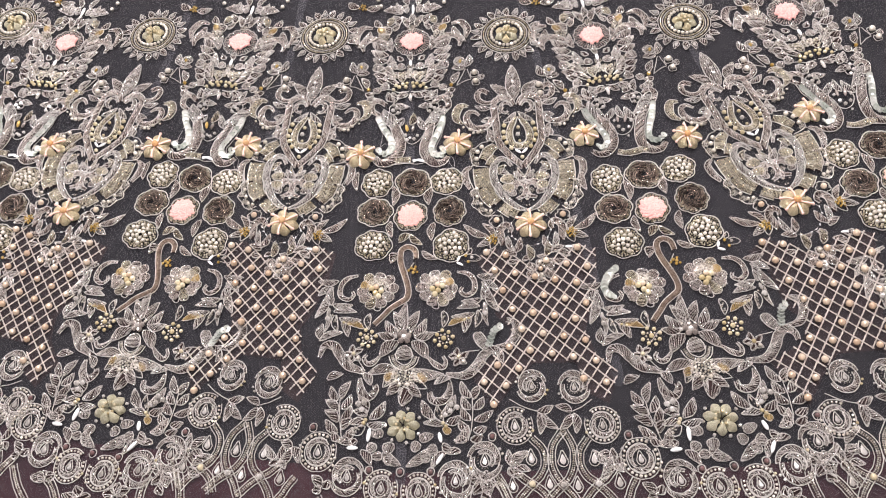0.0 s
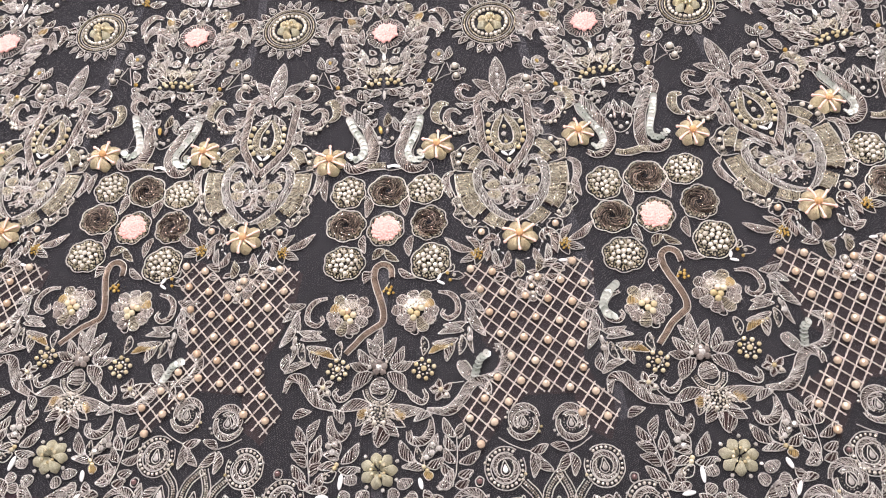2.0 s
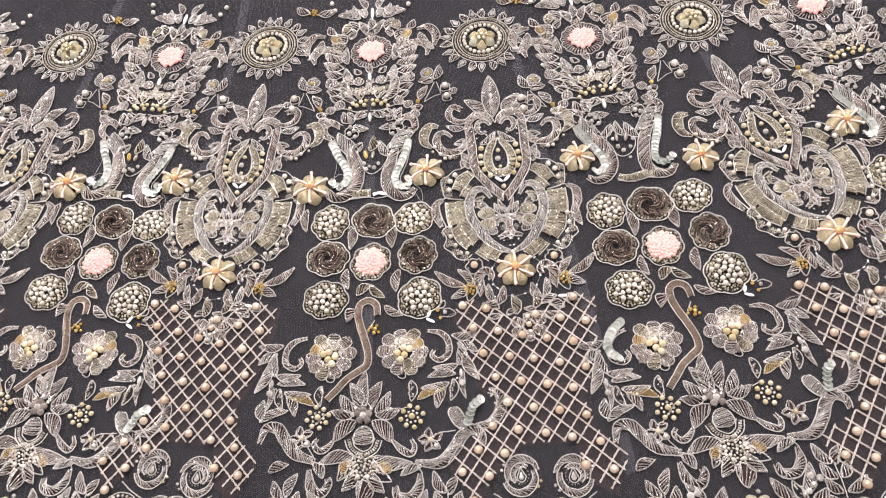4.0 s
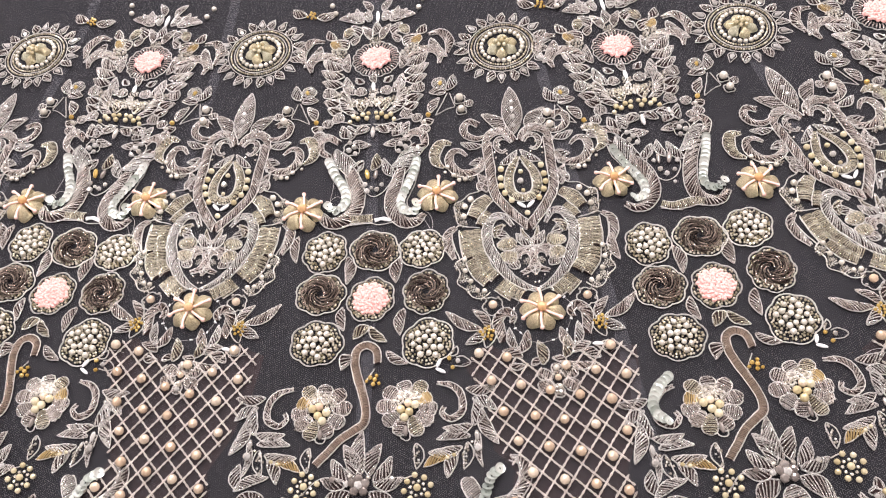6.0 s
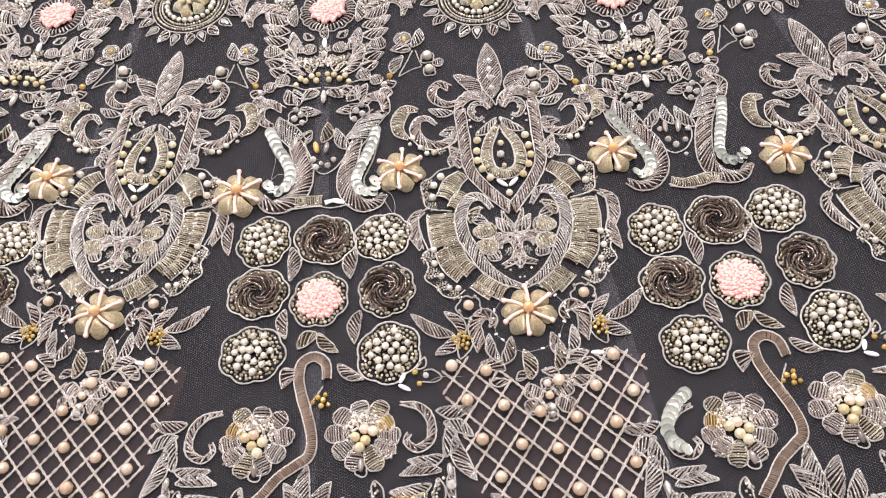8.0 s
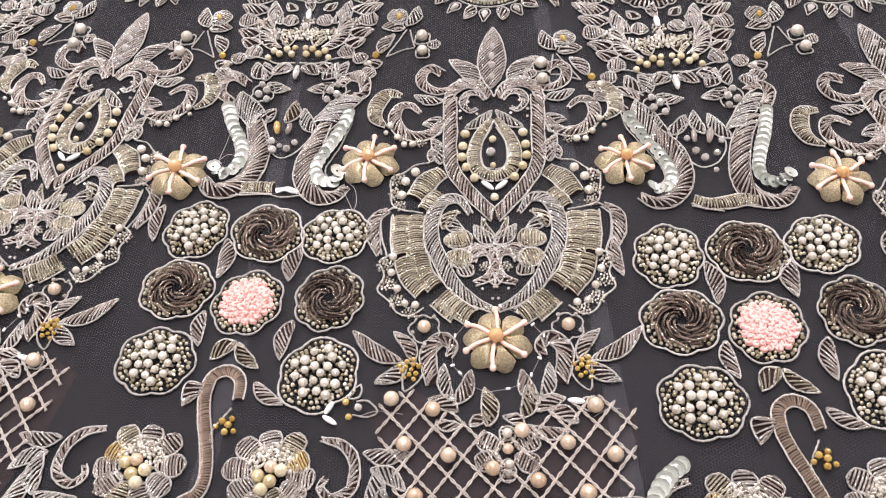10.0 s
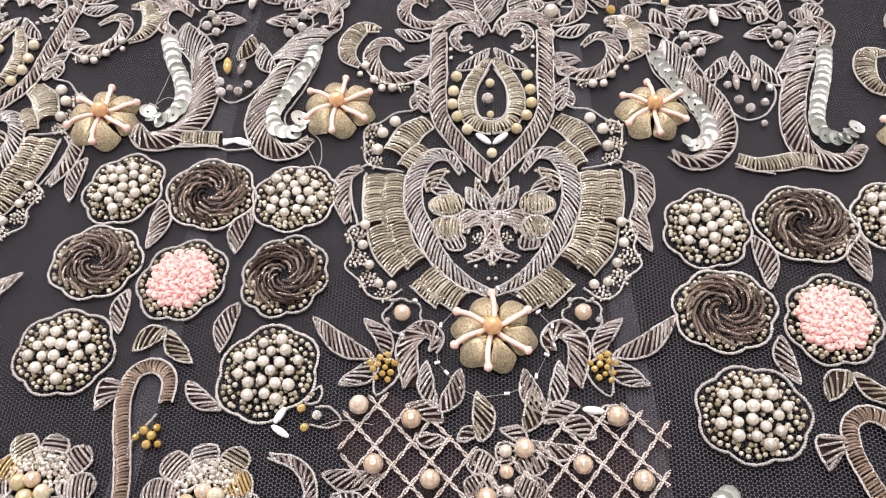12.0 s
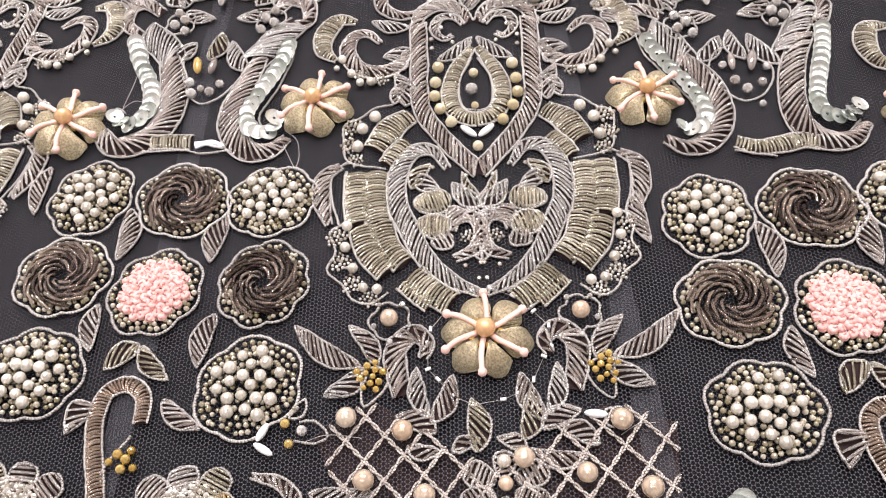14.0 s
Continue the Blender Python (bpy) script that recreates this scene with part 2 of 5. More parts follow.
def smooth_path(points, step=1.2, closed=False):
    """A curve through the points, sampled about every step millimetres."""
    p = np.asarray(points, dtype=float)
    if len(p) == 2:
        n = max(2, int(np.linalg.norm(p[1] - p[0]) / step) + 1)
        return p[0] + (p[1] - p[0]) * np.linspace(0, 1, n)[:, None]
    if closed:
        q = np.vstack([p[-1:], p, p[:2]])
    else:
        q = np.vstack([2 * p[0] - p[1], p, 2 * p[-1] - p[-2]])
    out = []
    for i in range(1, len(q) - 2):
        a, b, c, d = q[i - 1], q[i], q[i + 1], q[i + 2]
        n = max(2, int(np.linalg.norm(c - b) / step) + 1)
        for t in np.arange(n) / n:
            out.append(0.5 * (2 * b + (c - a) * t + (2 * a - 5 * b + 4 * c - d) * t ** 2 + (3 * b - a - 3 * c + d) * t ** 3))
    if not closed:
        out.append(q[-2])
    return np.asarray(out)


def spread(widths, n):
    w = np.atleast_1d(np.asarray(widths, dtype=float))
    return np.interp(np.linspace(0, 1, n), np.linspace(0, 1, len(w)), w) if len(w) > 1 else np.full(n, w[0])


def normals_2d(p):
    d = np.gradient(p, axis=0)
    d /= np.linalg.norm(d, axis=1, keepdims=True) + 1e-9
    return np.stack([-d[:, 1], d[:, 0]], 1)


def lift(p, z):
    return np.column_stack([p, np.broadcast_to(z, (len(p),))])


ON = None
SHIFT = np.zeros(2)
SIDE = 1
SHAPES = {}
PROTOTYPES = []


def local(points):
    p = np.asarray(points, dtype=float).reshape(-1, 2)
    return p * (SIDE, 1) - SHIFT


def thing(panel, name, label, category, x, y, side=1, rows=(0, 1, 2, 3, 4), axis=0.0):
    """Starts a new applique at (x, y) millimetres from its panel's anchor; what follows becomes its parts."""
    global ON, SHIFT, SIDE
    SIDE = side
    SHIFT = np.array([x * side, y])
    ON = tagged(new(name), label, category, group=name.replace("_", " ") + " on the net")
    PROTOTYPES.append((panel, ON, x * side + axis, y, rows))
    return ON


def both(make):
    """Lets a shape be made on the other half of its thing as well."""
    def run(*args, mirror=False, **keys):
        global SIDE
        made = make(*args, **keys)
        if mirror:
            SIDE = -SIDE
            make(*args, **keys)
            SIDE = -SIDE
        return made
    return run


CORD_R = 0.4


def outline(path, closed, parent, mat=None, r=CORD_R, name="outline_cord"):
    h = Heap()
    n = len(path)
    wob = r * (1 + 0.22 * np.sin(np.arange(n) * 2.4) + 0.08 * np.array([rnd.uniform(-1, 1) for _ in range(n)]))
    drift = np.convolve([rnd.uniform(-1, 1) for _ in range(n + 4)], np.ones(5) / 5, "valid")[:n]
    path = np.asarray(path) + normals_2d(np.asarray(path)) * (0.42 * drift)[:, None]
    h.tube(lift(path, r * 1.25 + 0.25 * np.abs(drift)), wob, 4, closed)
    return h.made(name, mat or CORD, parent)


def rib_fill(left, right, height, pitch, style, slant, name):
    """Purl coils laid side by side from one edge to the other and back, padded up in the middle, over an added strip
    that darkens the gaps.
    """
    mid = (left + right) / 2
    run = np.concatenate([[0], np.cumsum(np.linalg.norm(np.diff(mid, axis=0), axis=1))])
    wide = np.linalg.norm(left - right, axis=1)
    across = 4 if wide.max() < 4 else 5
    u = np.linspace(0.03, 0.97, across)
    arch = np.sin(np.pi * u) ** 0.7
    count = max(2, int(run[-1] / (pitch * math.sqrt(1 + slant * slant))))
    path, radii, rib = [], [], []
    for i in range(count):
        s = (i + 0.5 + rnd.uniform(-0.12, 0.12)) / count * run[-1]
        w = float(np.interp(s, run, wide))
        sl = slant * w
        a, b = min(max(s - sl / 2, 0), run[-1]), min(max(s + sl / 2, 0), run[-1])
        pa = np.array([np.interp(a, run, left[:, k]) for k in (0, 1)])
        pb = np.array([np.interp(b, run, right[:, k]) for k in (0, 1)])
        p = pa + (pb - pa) * u[:, None] + rnd.uniform(-0.08, 0.08)
        z = 0.35 + (height * min(1.0, w / 4) + rnd.uniform(-0.12, 0.12)) * arch
        one = np.column_stack([p, z])
        path.append(one if i % 2 == 0 else one[::-1])
        radii.append(np.full(across, pitch * rnd.uniform(0.39, 0.46)))
        rib += [i] * across
    h = Heap()
    h.tube(np.concatenate(path), np.concatenate(radii), 5, ribs=np.asarray(rib))
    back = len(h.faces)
    # Strip added beneath: its dark colour stands in for shade between the coils.
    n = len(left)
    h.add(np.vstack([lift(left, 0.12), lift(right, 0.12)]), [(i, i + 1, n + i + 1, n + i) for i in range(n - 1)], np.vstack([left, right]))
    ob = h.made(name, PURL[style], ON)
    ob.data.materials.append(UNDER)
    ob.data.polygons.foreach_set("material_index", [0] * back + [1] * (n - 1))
    return ob


@both
def leaf(style, x0, y0, x1, y1, width, bend=0.12):
    """A pointed leaf from base to tip: slanting purl coils edged with twisted cord."""
    a, b = local([(x0, y0), (x1, y1)])
    d = b - a
    size = np.linalg.norm(d)
    n = np.array([-d[1], d[0]]) / size
    t = np.linspace(0, 1, 13)
    flip = SIDE * (1 if (round(abs(x0) + abs(y1)) % 2) else -1) if bend == 0.12 else SIDE
    mid = a + d * t[:, None] + n * (flip * bend * size * np.sin(np.pi * t) * (1 - 0.3 * t))[:, None]
    half = width / 2 * np.sin(np.pi * t ** 0.85) ** 0.8
    left, right = mid + n * half[:, None], mid - n * half[:, None]
    if style == "c":
        h = Heap()
        for i in range(max(6, int(size * width / 4))):
            u = rnd.uniform(0.08, 0.9)
            v = rnd.uniform(-0.75, 0.75) * width / 2 * math.sin(math.pi * u)
            p = a + d * u + n * v
            h.ball(p[0], p[1], rnd.uniform(0.5, 1.1), rnd.uniform(0.55, 0.85))
        ob = tagged(h.made("bead_leaf", BEAD["clear"], ON), kind="stuff")
    else:
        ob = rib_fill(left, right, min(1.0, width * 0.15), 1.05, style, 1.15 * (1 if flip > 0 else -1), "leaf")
    ring = np.vstack([left, right[::-1][1:-1]])
    outline(smooth_path(ring, 1.0, True), True, ob)
    return ob


@both
def petal(style, x0, y0, x1, y1, width):
    """A round-ended petal filled with purl coils laid along it."""
    a, b = local([(x0, y0), (x1, y1)])
    d = b - a
    size = np.linalg.norm(d)
    n = np.array([-d[1], d[0]]) / size
    t = np.linspace(0, 1, 13)
    half = width * 0.66 * (0.6 + 0.4 * t) * np.sqrt(np.clip(1 - ((t - 0.5) / 0.505) ** 2, 0, 1))
    mid = a + d * t[:, None]
    left, right = mid + n * half[:, None], mid - n * half[:, None]
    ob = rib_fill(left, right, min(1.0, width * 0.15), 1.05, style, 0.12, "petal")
    ring = np.vstack([left, right[::-1][1:-1]])
    outline(smooth_path(ring, 1.0, True), True, ob)
    return ob


@both
def band(style, widths, *points):
    """A ribbon of purl coils along a curve, with a cord along each edge."""
    p = smooth_path(local(points), 1.0)
    half = spread(widths, len(p)) / 2
    n = normals_2d(p)
    left, right = p + n * half[:, None], p - n * half[:, None]
    if style == "w":
        h = Heap()
        for k in (-0.5, 0.0, 0.5):
            h.tube(lift(p + n * (half * k)[:, None], 0.7 + 0.3 * np.sin(np.arange(len(p)) * 0.9 + k * 4)), 0.55, 5)
        return h.made("thread_knot", WHITE_THREAD, ON)
    if style == "p":
        h = Heap()
        run = np.concatenate([[0], np.cumsum(np.linalg.norm(np.diff(p, axis=0), axis=1))])
        for s in np.arange(0.6, run[-1], 1.5):
            for k in (-0.28, 0.28):
                q = [np.interp(s, run, (p + n * (half * k)[:, None])[:, c]) for c in (0, 1)]
                h.ball(q[0], q[1], 0.7, rnd.uniform(0.6, 0.8))
        ob = tagged(h.made("beading", BEAD["clear"], ON), kind="stuff")
    else:
        wide = float(np.max(half)) * 2
        slant = {"d": 1.25, "m": 1.2, "s": 1.15, "g": 0.06, "b": 0.15, "a": 0.1, "k": 0.8}[style] * SIDE
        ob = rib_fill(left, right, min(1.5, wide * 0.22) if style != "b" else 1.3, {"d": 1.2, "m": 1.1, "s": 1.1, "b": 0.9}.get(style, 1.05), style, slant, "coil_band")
    h = Heap()
    for edge in (left + n * 0.3, right - n * 0.3):
        drift = np.convolve([rnd.uniform(-1, 1) for _ in range(len(p) + 4)], np.ones(5) / 5, "valid")[:len(p)]
        h.tube(lift(edge + n * (0.4 * drift)[:, None], CORD_R * 1.25), CORD_R * (1 + 0.25 * np.sin(np.arange(len(p)) * 2.4)), 4)
    h.made("edge_cord", CORD, ob)
    return ob


@both
def cord(*points):
    """A length of twisted cord couched on the net."""
    p = smooth_path(local(points), 1.0)
    return outline(p, False, ON, name="cord")


def shared(key, make):
    if key not in SHAPES:
        SHAPES[key] = make()
    return SHAPES[key]


def ball_mesh(name, mat, rings, segs, squash=1.0, bump=0.0):
    h = Heap()
    h.ball(0, 0, 0, 1000.0, rings, segs, squash)
    ob = h.made(name, mat, None)
    me = ob.data
    bpy.data.objects.remove(ob)
    return me


def put(name, me, x, y, z, sx, sy=None, sz=None, turn=0.0, label="", parent=None, lean=0.0):
    ob = new(name, me)
    ob.parent = parent or ON
    ob.location = (x * MM, y * MM, z * MM)
    ob.rotation_euler = (lean, 0, turn)
    ob.scale = (sx * MM, (sy or sx) * MM, (sz or sx) * MM)
    if label:
        tagged(ob, label)
    return ob


BEAD_NAME = {"pearl": "pearl", "peach": "pearl", "orange": "pearl", "crystal": "crystal", "grey": "crystal"}


def sphere(kind, x, y, d, z=None, parent=None):
    name = BEAD_NAME.get(kind, "bead")
    if kind in ("crystal", "grey"):
        me = shared((kind, "f"), lambda: faceted(name, BEAD[kind]))
        return put(name, me, x, y, d * 0.42 if z is None else z, d / 2, turn=rnd.uniform(0, 6.3), parent=parent, lean=rnd.uniform(-0.4, 0.4))
    fine = d > 3.5
    me = shared((kind, fine), lambda: ball_mesh(name, BEAD[kind], 9 if fine else 6, 14 if fine else 9))
    return put(name, me, x, y, d * 0.46 if z is None else z, d / 2, sz=d * 0.47, turn=rnd.uniform(0, 6.3), parent=parent)


def faceted(name, mat):
    bm = bmesh.new()
    bmesh.ops.create_icosphere(bm, subdivisions=2, radius=1.0)
    me = bpy.data.meshes.new(name)
    bm.to_mesh(me)
    bm.free()
    me.materials.append(mat)
    return me


@both
def bead(kind, x, y, d):
    (q,) = local([(x, y)])
    return sphere(kind, q[0], q[1], d)


@both
def tube(kind, x0, y0, x1, y1, width):
    """A long oval bead lying along a line."""
    a, b = local([(x0, y0), (x1, y1)])
    m, d = (a + b) / 2, b - a
    me = shared((kind, "tube"), lambda: ball_mesh("tube_bead", BEAD[kind], 9, 12))
    return put("tube_bead", me, m[0], m[1], width * 0.45, np.linalg.norm(d) / 2 * 0.95, width * 0.4, width * 0.4, turn=math.atan2(d[1], d[0]))


@both
def ring(x, y, r, lobes):
    """A lobed loop of cord round a bead."""
    (q,) = local([(x, y)])
    t = np.linspace(0, 2 * np.pi, 40, endpoint=False) + rnd.uniform(0, 3)
    rr = r * (0.82 + 0.2 * np.abs(np.sin(t * lobes / 2)))
    return outline(np.stack([q[0] + rr * np.cos(t), q[1] + rr * np.sin(t)], 1), True, ON, name="cord_ring")


@both
def fill(kind, x, y, r, count):
    """A heap of small beads sewn close together."""
    (q,) = local([(x, y)])
    h = Heap()
    if kind == "clear":
        count, r = round(count * 2.4), r * 1.2
    for i in range(count):
        a, s = i * 2.4, r * math.sqrt((i + 0.4) / count)
        size = r / math.sqrt(count) * rnd.uniform(0.68, 0.95)
        h.ball(q[0] + s * math.cos(a), q[1] + s * math.sin(a), size * 0.8 + 0.5 * (1 - s / r), size, 5, 7)
    return tagged(h.made("bead_patch", BEAD[kind], ON), kind="stuff")


def seeds(x, y, r, count):
    """Tiny beads on loose threads round a flower."""
    (q,) = local([(x, y)])
    h, th = Heap(), Heap()
    last = None
    for i in range(count):
        a = 2 * math.pi * i / count + rnd.uniform(-0.1, 0.1)
        s = r * rnd.uniform(0.86, 1.08)
        p = (q[0] + s * math.cos(a), q[1] + s * math.sin(a))
        w = rnd.uniform(0, 3)
        h.tube([(p[0] - 0.8 * math.cos(w), p[1] - 0.8 * math.sin(w), 0.6), (p[0] + 0.8 * math.cos(w), p[1] + 0.8 * math.sin(w), 0.6)], 0.5, 6)
        if last:
            th.tube([(*last, 0.4), (*p, 0.4)], 0.1, 3)
        last = p
    tagged(h.made("seed_bead", BEAD["white"], ON), kind="stuff")
    return th.made("thread", CORD, ON)


def thread(*points):
    """A loose end of fine thread lying on the net."""
    p = smooth_path(local(points), 1.5)
    h = Heap()
    h.tube(lift(p, 0.5 + 0.8 * np.sin(np.linspace(0, math.pi, len(p)))), 0.13, 4)
    return h.made("loose_thread", CORD, ON)


def sequins(*values):
    """A row of overlapping cupped discs along a curve."""
    *points, count, size = values
    p = smooth_path(local(points), 0.4)

    def disc():
        v, f, segs = [], [], 16
        for r, z in ((0.16, 0.02), (0.6, 0.03), (0.85, 0.09), (1.0, 0.2)):
            v += [(r * math.cos(2 * math.pi * k / segs), r * math.sin(2 * math.pi * k / segs), z) for k in range(segs)]
        for i in range(3):
            for k in range(segs):
                q = (k + 1) % segs
                f.append((i * segs + k, i * segs + q, (i + 1) * segs + q, (i + 1) * segs + k))
        me = bpy.data.meshes.new("sequin")
        me.from_pydata(v, [], f)
        me.polygons.foreach_set("use_smooth", [True] * len(f))
        me.materials.append(BEAD["sequin"])
        return me
    me = shared("sequin", disc)
    for i in range(count):
        q = p[int((len(p) - 1) * i / (count - 1))]
        r = p[min(len(p) - 1, int((len(p) - 1) * i / (count - 1)) + 2)]
        turn = math.atan2(r[1] - q[1], r[0] - q[0]) + math.pi / 2
        ob = put("sequin", me, q[0], q[1], 2.0 + rnd.uniform(-0.2, 0.2), size / 2 * rnd.uniform(0.93, 1.05), turn=turn)
        ob.rotation_euler = (0.42 + rnd.uniform(-0.15, 0.15), rnd.uniform(-0.12, 0.12), turn)


def pillow(r0, r1, spread_angle, angle, height, cx, cy, mat, name, z0=0.4):
    """A padded satin-stitch petal between two radii."""
    nu, nv = 9, 9
    v, f, uv = [], [], []
    for i in range(nu):
        u = i / (nu - 1)
        for j in range(nv):
            w = j / (nv - 1) * 2 - 1
            grow = (0.3 + 0.7 * math.sin(min(1, u * 1.15) * math.pi / 2)) * math.sqrt(max(0.0, 1 - max(0, (u - 0.6) / 0.4) ** 3 * 0.75))
            a = angle + w * spread_angle / 2 * grow
            r = r0 + (r1 - r0) * u - (r1 - r0) * 0.12 * u * w * w
            z = z0 + height * math.sqrt(max(0.0, 1 - w * w)) * max(0.0, math.sin(math.pi * (0.15 + 0.85 * u))) ** 0.7
            v.append((cx + r * math.cos(a), cy + r * math.sin(a), z))
            uv.append((w * r1 * 0.62, 3.1 + u * 0.3))
    for i in range(nu - 1):
        for j in range(nv - 1):
            f.append((i * nv + j, (i + 1) * nv + j, (i + 1) * nv + j + 1, i * nv + j + 1))
    h = Heap()
    h.add(v, f, uv)
    return h.made(name, mat, ON)


def flower(x, y, r, kind):
    """A raised satin-stitch flower: padded petals, stamens between them and a bead in the middle."""
    (q,) = local([(x, y)])
    count = 6 if kind == "gold" else 7
    mat = GOLD_SATIN if kind == "gold" else CREAM_SATIN
    start = radians(78 + (rnd.uniform(-15, 15) if r < 12 else 0))
    for i in range(count):
        a = start + (i + 0.5) * 2 * math.pi / count
        pillow(0.1 * r, r * rnd.uniform(0.92, 1.0), 2 * math.pi / count * 1.0, a, 0.46 * r, q[0], q[1], mat, "satin_petal")
    for i in range(count):
        a = start + i * 2 * math.pi / count + rnd.uniform(-0.08, 0.08)
        if kind == "gold":
            h = Heap()
            path = [(q[0] + s * r * math.cos(a + 0.06 * k), q[1] + s * r * math.sin(a + 0.06 * k), z * r) for k, (s, z) in enumerate(((0.1, 0.36), (0.35, 0.38), (0.62, 0.4), (0.88, 0.33)))]
            h.tube(smooth_path(path, 0.8), 0.06 * r, 6)
            h.ball(*path[-1], 0.1 * r, 5, 7)
            h.made("stamen", PINK_THREAD, ON, "pink stitched stamen")
        else:
            sphere("crystal", q[0] + 1.02 * r * math.cos(a), q[1] + 1.02 * r * math.sin(a), 0.22 * r)
    if kind == "gold":
        sphere("orange", q[0], q[1], 0.42 * r, 0.5 * r)
        fill_at("amber", q[0], q[1], 0.3 * r, 9, 0.3 * r)
    else:
        fill_at("gold", q[0], q[1], 0.36 * r, 10, 0.34 * r)


def fill_at(kind, x, y, r, count, z):
    h = Heap()
    for i in range(count):
        a = 2 * math.pi * i / count
        h.ball(x + r * math.cos(a), y + r * math.sin(a), z, r * 0.3, 5, 7)
    return tagged(h.made("bead_patch", BEAD[kind], ON), kind="stuff")


def rosette(x, y, r, kind):
    """A round applique: lobed cord edge, a ring of seed beads, and pearls, knots or coiled purl inside."""
    (q,) = local([(x, y)])
    t = np.linspace(0, 2 * np.pi, 90, endpoint=False)
    ph = rnd.uniform(0, 6)
    lobes = rnd.choice((6, 7, 8))
    rr = r * (0.93 + 0.1 * np.abs(np.sin(t * lobes / 2 + ph)) + 0.05 * np.sin(2 * t + ph))
    outline(np.stack([q[0] + rr * np.cos(t), q[1] + rr * np.sin(t)], 1), True, ON, r=0.5)
    h = Heap()
    rings = (0.86, 0.74, 0.62, 0.48, 0.32, 0.16) if kind == "pearl" else (0.87, 0.75, 0.64)
    for f in rings:
        count = int(2 * math.pi * f * r / 1.9)
        for i in range(count):
            a = 2 * math.pi * (i + rnd.uniform(-0.3, 0.3)) / count
            edge = f * r * float(np.interp(a % (2 * np.pi), t, rr / r)) * rnd.uniform(0.97, 1.03)
            h.ball(q[0] + edge * math.cos(a), q[1] + edge * math.sin(a), rnd.uniform(0.6, 1.1), rnd.uniform(0.75, 1.05))
    tagged(h.made("seed_bead_ring", BEAD["seed"], ON, "khaki and silver seed beads"), kind="stuff")
    if kind == "pearl":
        count = 20
        for i in range(count):
            a, s = i * 2.39996 + ph, 0.7 * r * math.sqrt((i + 0.35) / count)
            d = 0.245 * r * rnd.uniform(0.9, 1.1)
            sphere("pearl", q[0] + s * math.cos(a), q[1] + s * math.sin(a), d, d * 0.5 + 0.6 + 0.9 * (1 - s / r))
    elif kind == "pink":
        knots(q, 0.72 * r, 70, r)
    else:
        arms, rows = 8, 4
        for row in range(rows):
            f0 = 0.16 + 0.155 * row
            for i in range(arms + row * 2):
                a = 2 * math.pi * i / (arms + row * 2) + rnd.uniform(-0.1, 0.1) + row
                h = Heap()
                path = []
                for k in range(6):
                    u = k / 5
                    b = a + u * (1.15 - 0.12 * row)
                    s = r * (f0 + 0.2 * u) * (1 + rnd.uniform(-0.02, 0.02))
                    path.append((q[0] + s * math.cos(b), q[1] + s * math.sin(b), 1.0 + 1.3 * math.sin(math.pi * u) + 0.5 * (1 - f0) + rnd.uniform(-0.15, 0.15)))
                h.tube(path, 0.044 * r * rnd.uniform(0.8, 1.15), 6)
                h.made("purl_coil", PURL["k"], ON)


def knots(q, r, count, whole):
    """French knots, each a small wound loop of thread."""
    def knot():
        h = Heap()
        t = np.linspace(0, 4 * np.pi, 15)
        h.tube(np.stack([600 * np.cos(t) * (1 - t / 40), 600 * np.sin(t) * (1 - t / 40), 120 * np.sin(t * 1.5) + 60 * t], 1), 430.0, 6)
        ob = h.made("knot", PINK_WOOL, None)
        me = ob.data
        bpy.data.objects.remove(ob)
        return me
    me = shared("knot", knot)
    for i in range(count):
        a, s = i * 2.39996, r * math.sqrt((i + 0.4) / count)
        size = r / math.sqrt(count) * rnd.uniform(1.25, 1.45)
        ob = put("knot", me, q[0] + s * math.cos(a), q[1] + s * math.sin(a), 1.0 + 1.4 * (1 - (s / r) ** 2), size, turn=rnd.uniform(0, 6))
        ob.rotation_euler = (rnd.uniform(-0.4, 0.4), rnd.uniform(-0.4, 0.4), rnd.uniform(0, 6))


def pompom(x, y, r):
    """A round of pink knots inside a ring of short radiating coils with a scalloped cord."""
    (q,) = local([(x, y)])
    knots(q, r * 0.92, 52, r)
    h = Heap()
    count = 40
    for i in range(count):
        a = 2 * math.pi * i / count
        c, s = math.cos(a), math.sin(a)
        h.tube([(q[0] + k * r * c, q[1] + k * r * s, z) for k, z in ((1.04, 0.6), (1.25, 1.3), (1.5, 0.6))], 0.55, 5)
    tagged(h.made("coil_ring", PURL["m"], ON), kind="stuff")
    t = np.linspace(0, 2 * np.pi, 120, endpoint=False)
    rr = r * (1.5 + 0.1 * np.abs(np.sin(t * 8)))
    outline(np.stack([q[0] + rr * np.cos(t), q[1] + rr * np.sin(t)], 1), True, ON)


def drop_mesh():
    """A faceted teardrop stone, point along +y."""
    segs, v, f = 12, [], []
    for s, z in ((1.0, 0.0), (0.95, 0.35), (0.55, 0.62)):
        for k in range(segs):
            a = 2 * math.pi * k / segs
            stretch = 1.0 + 0.75 * max(0.0, math.sin(a)) ** 3
            v.append((s * 0.8 * math.cos(a) * (1 - 0.25 * max(0.0, math.sin(a))), s * math.sin(a) * stretch - 0.15, z))
    for i in range(2):
        for k in range(segs):
            q = (k + 1) % segs
            f.append((i * segs + k, i * segs + q, (i + 1) * segs + q, (i + 1) * segs + k))
    f.append(tuple(2 * segs + k for k in range(segs)))
    me = bpy.data.meshes.new("crystal")
    me.from_pydata(v, [], f)
    me.materials.append(BEAD["crystal"])
    return me


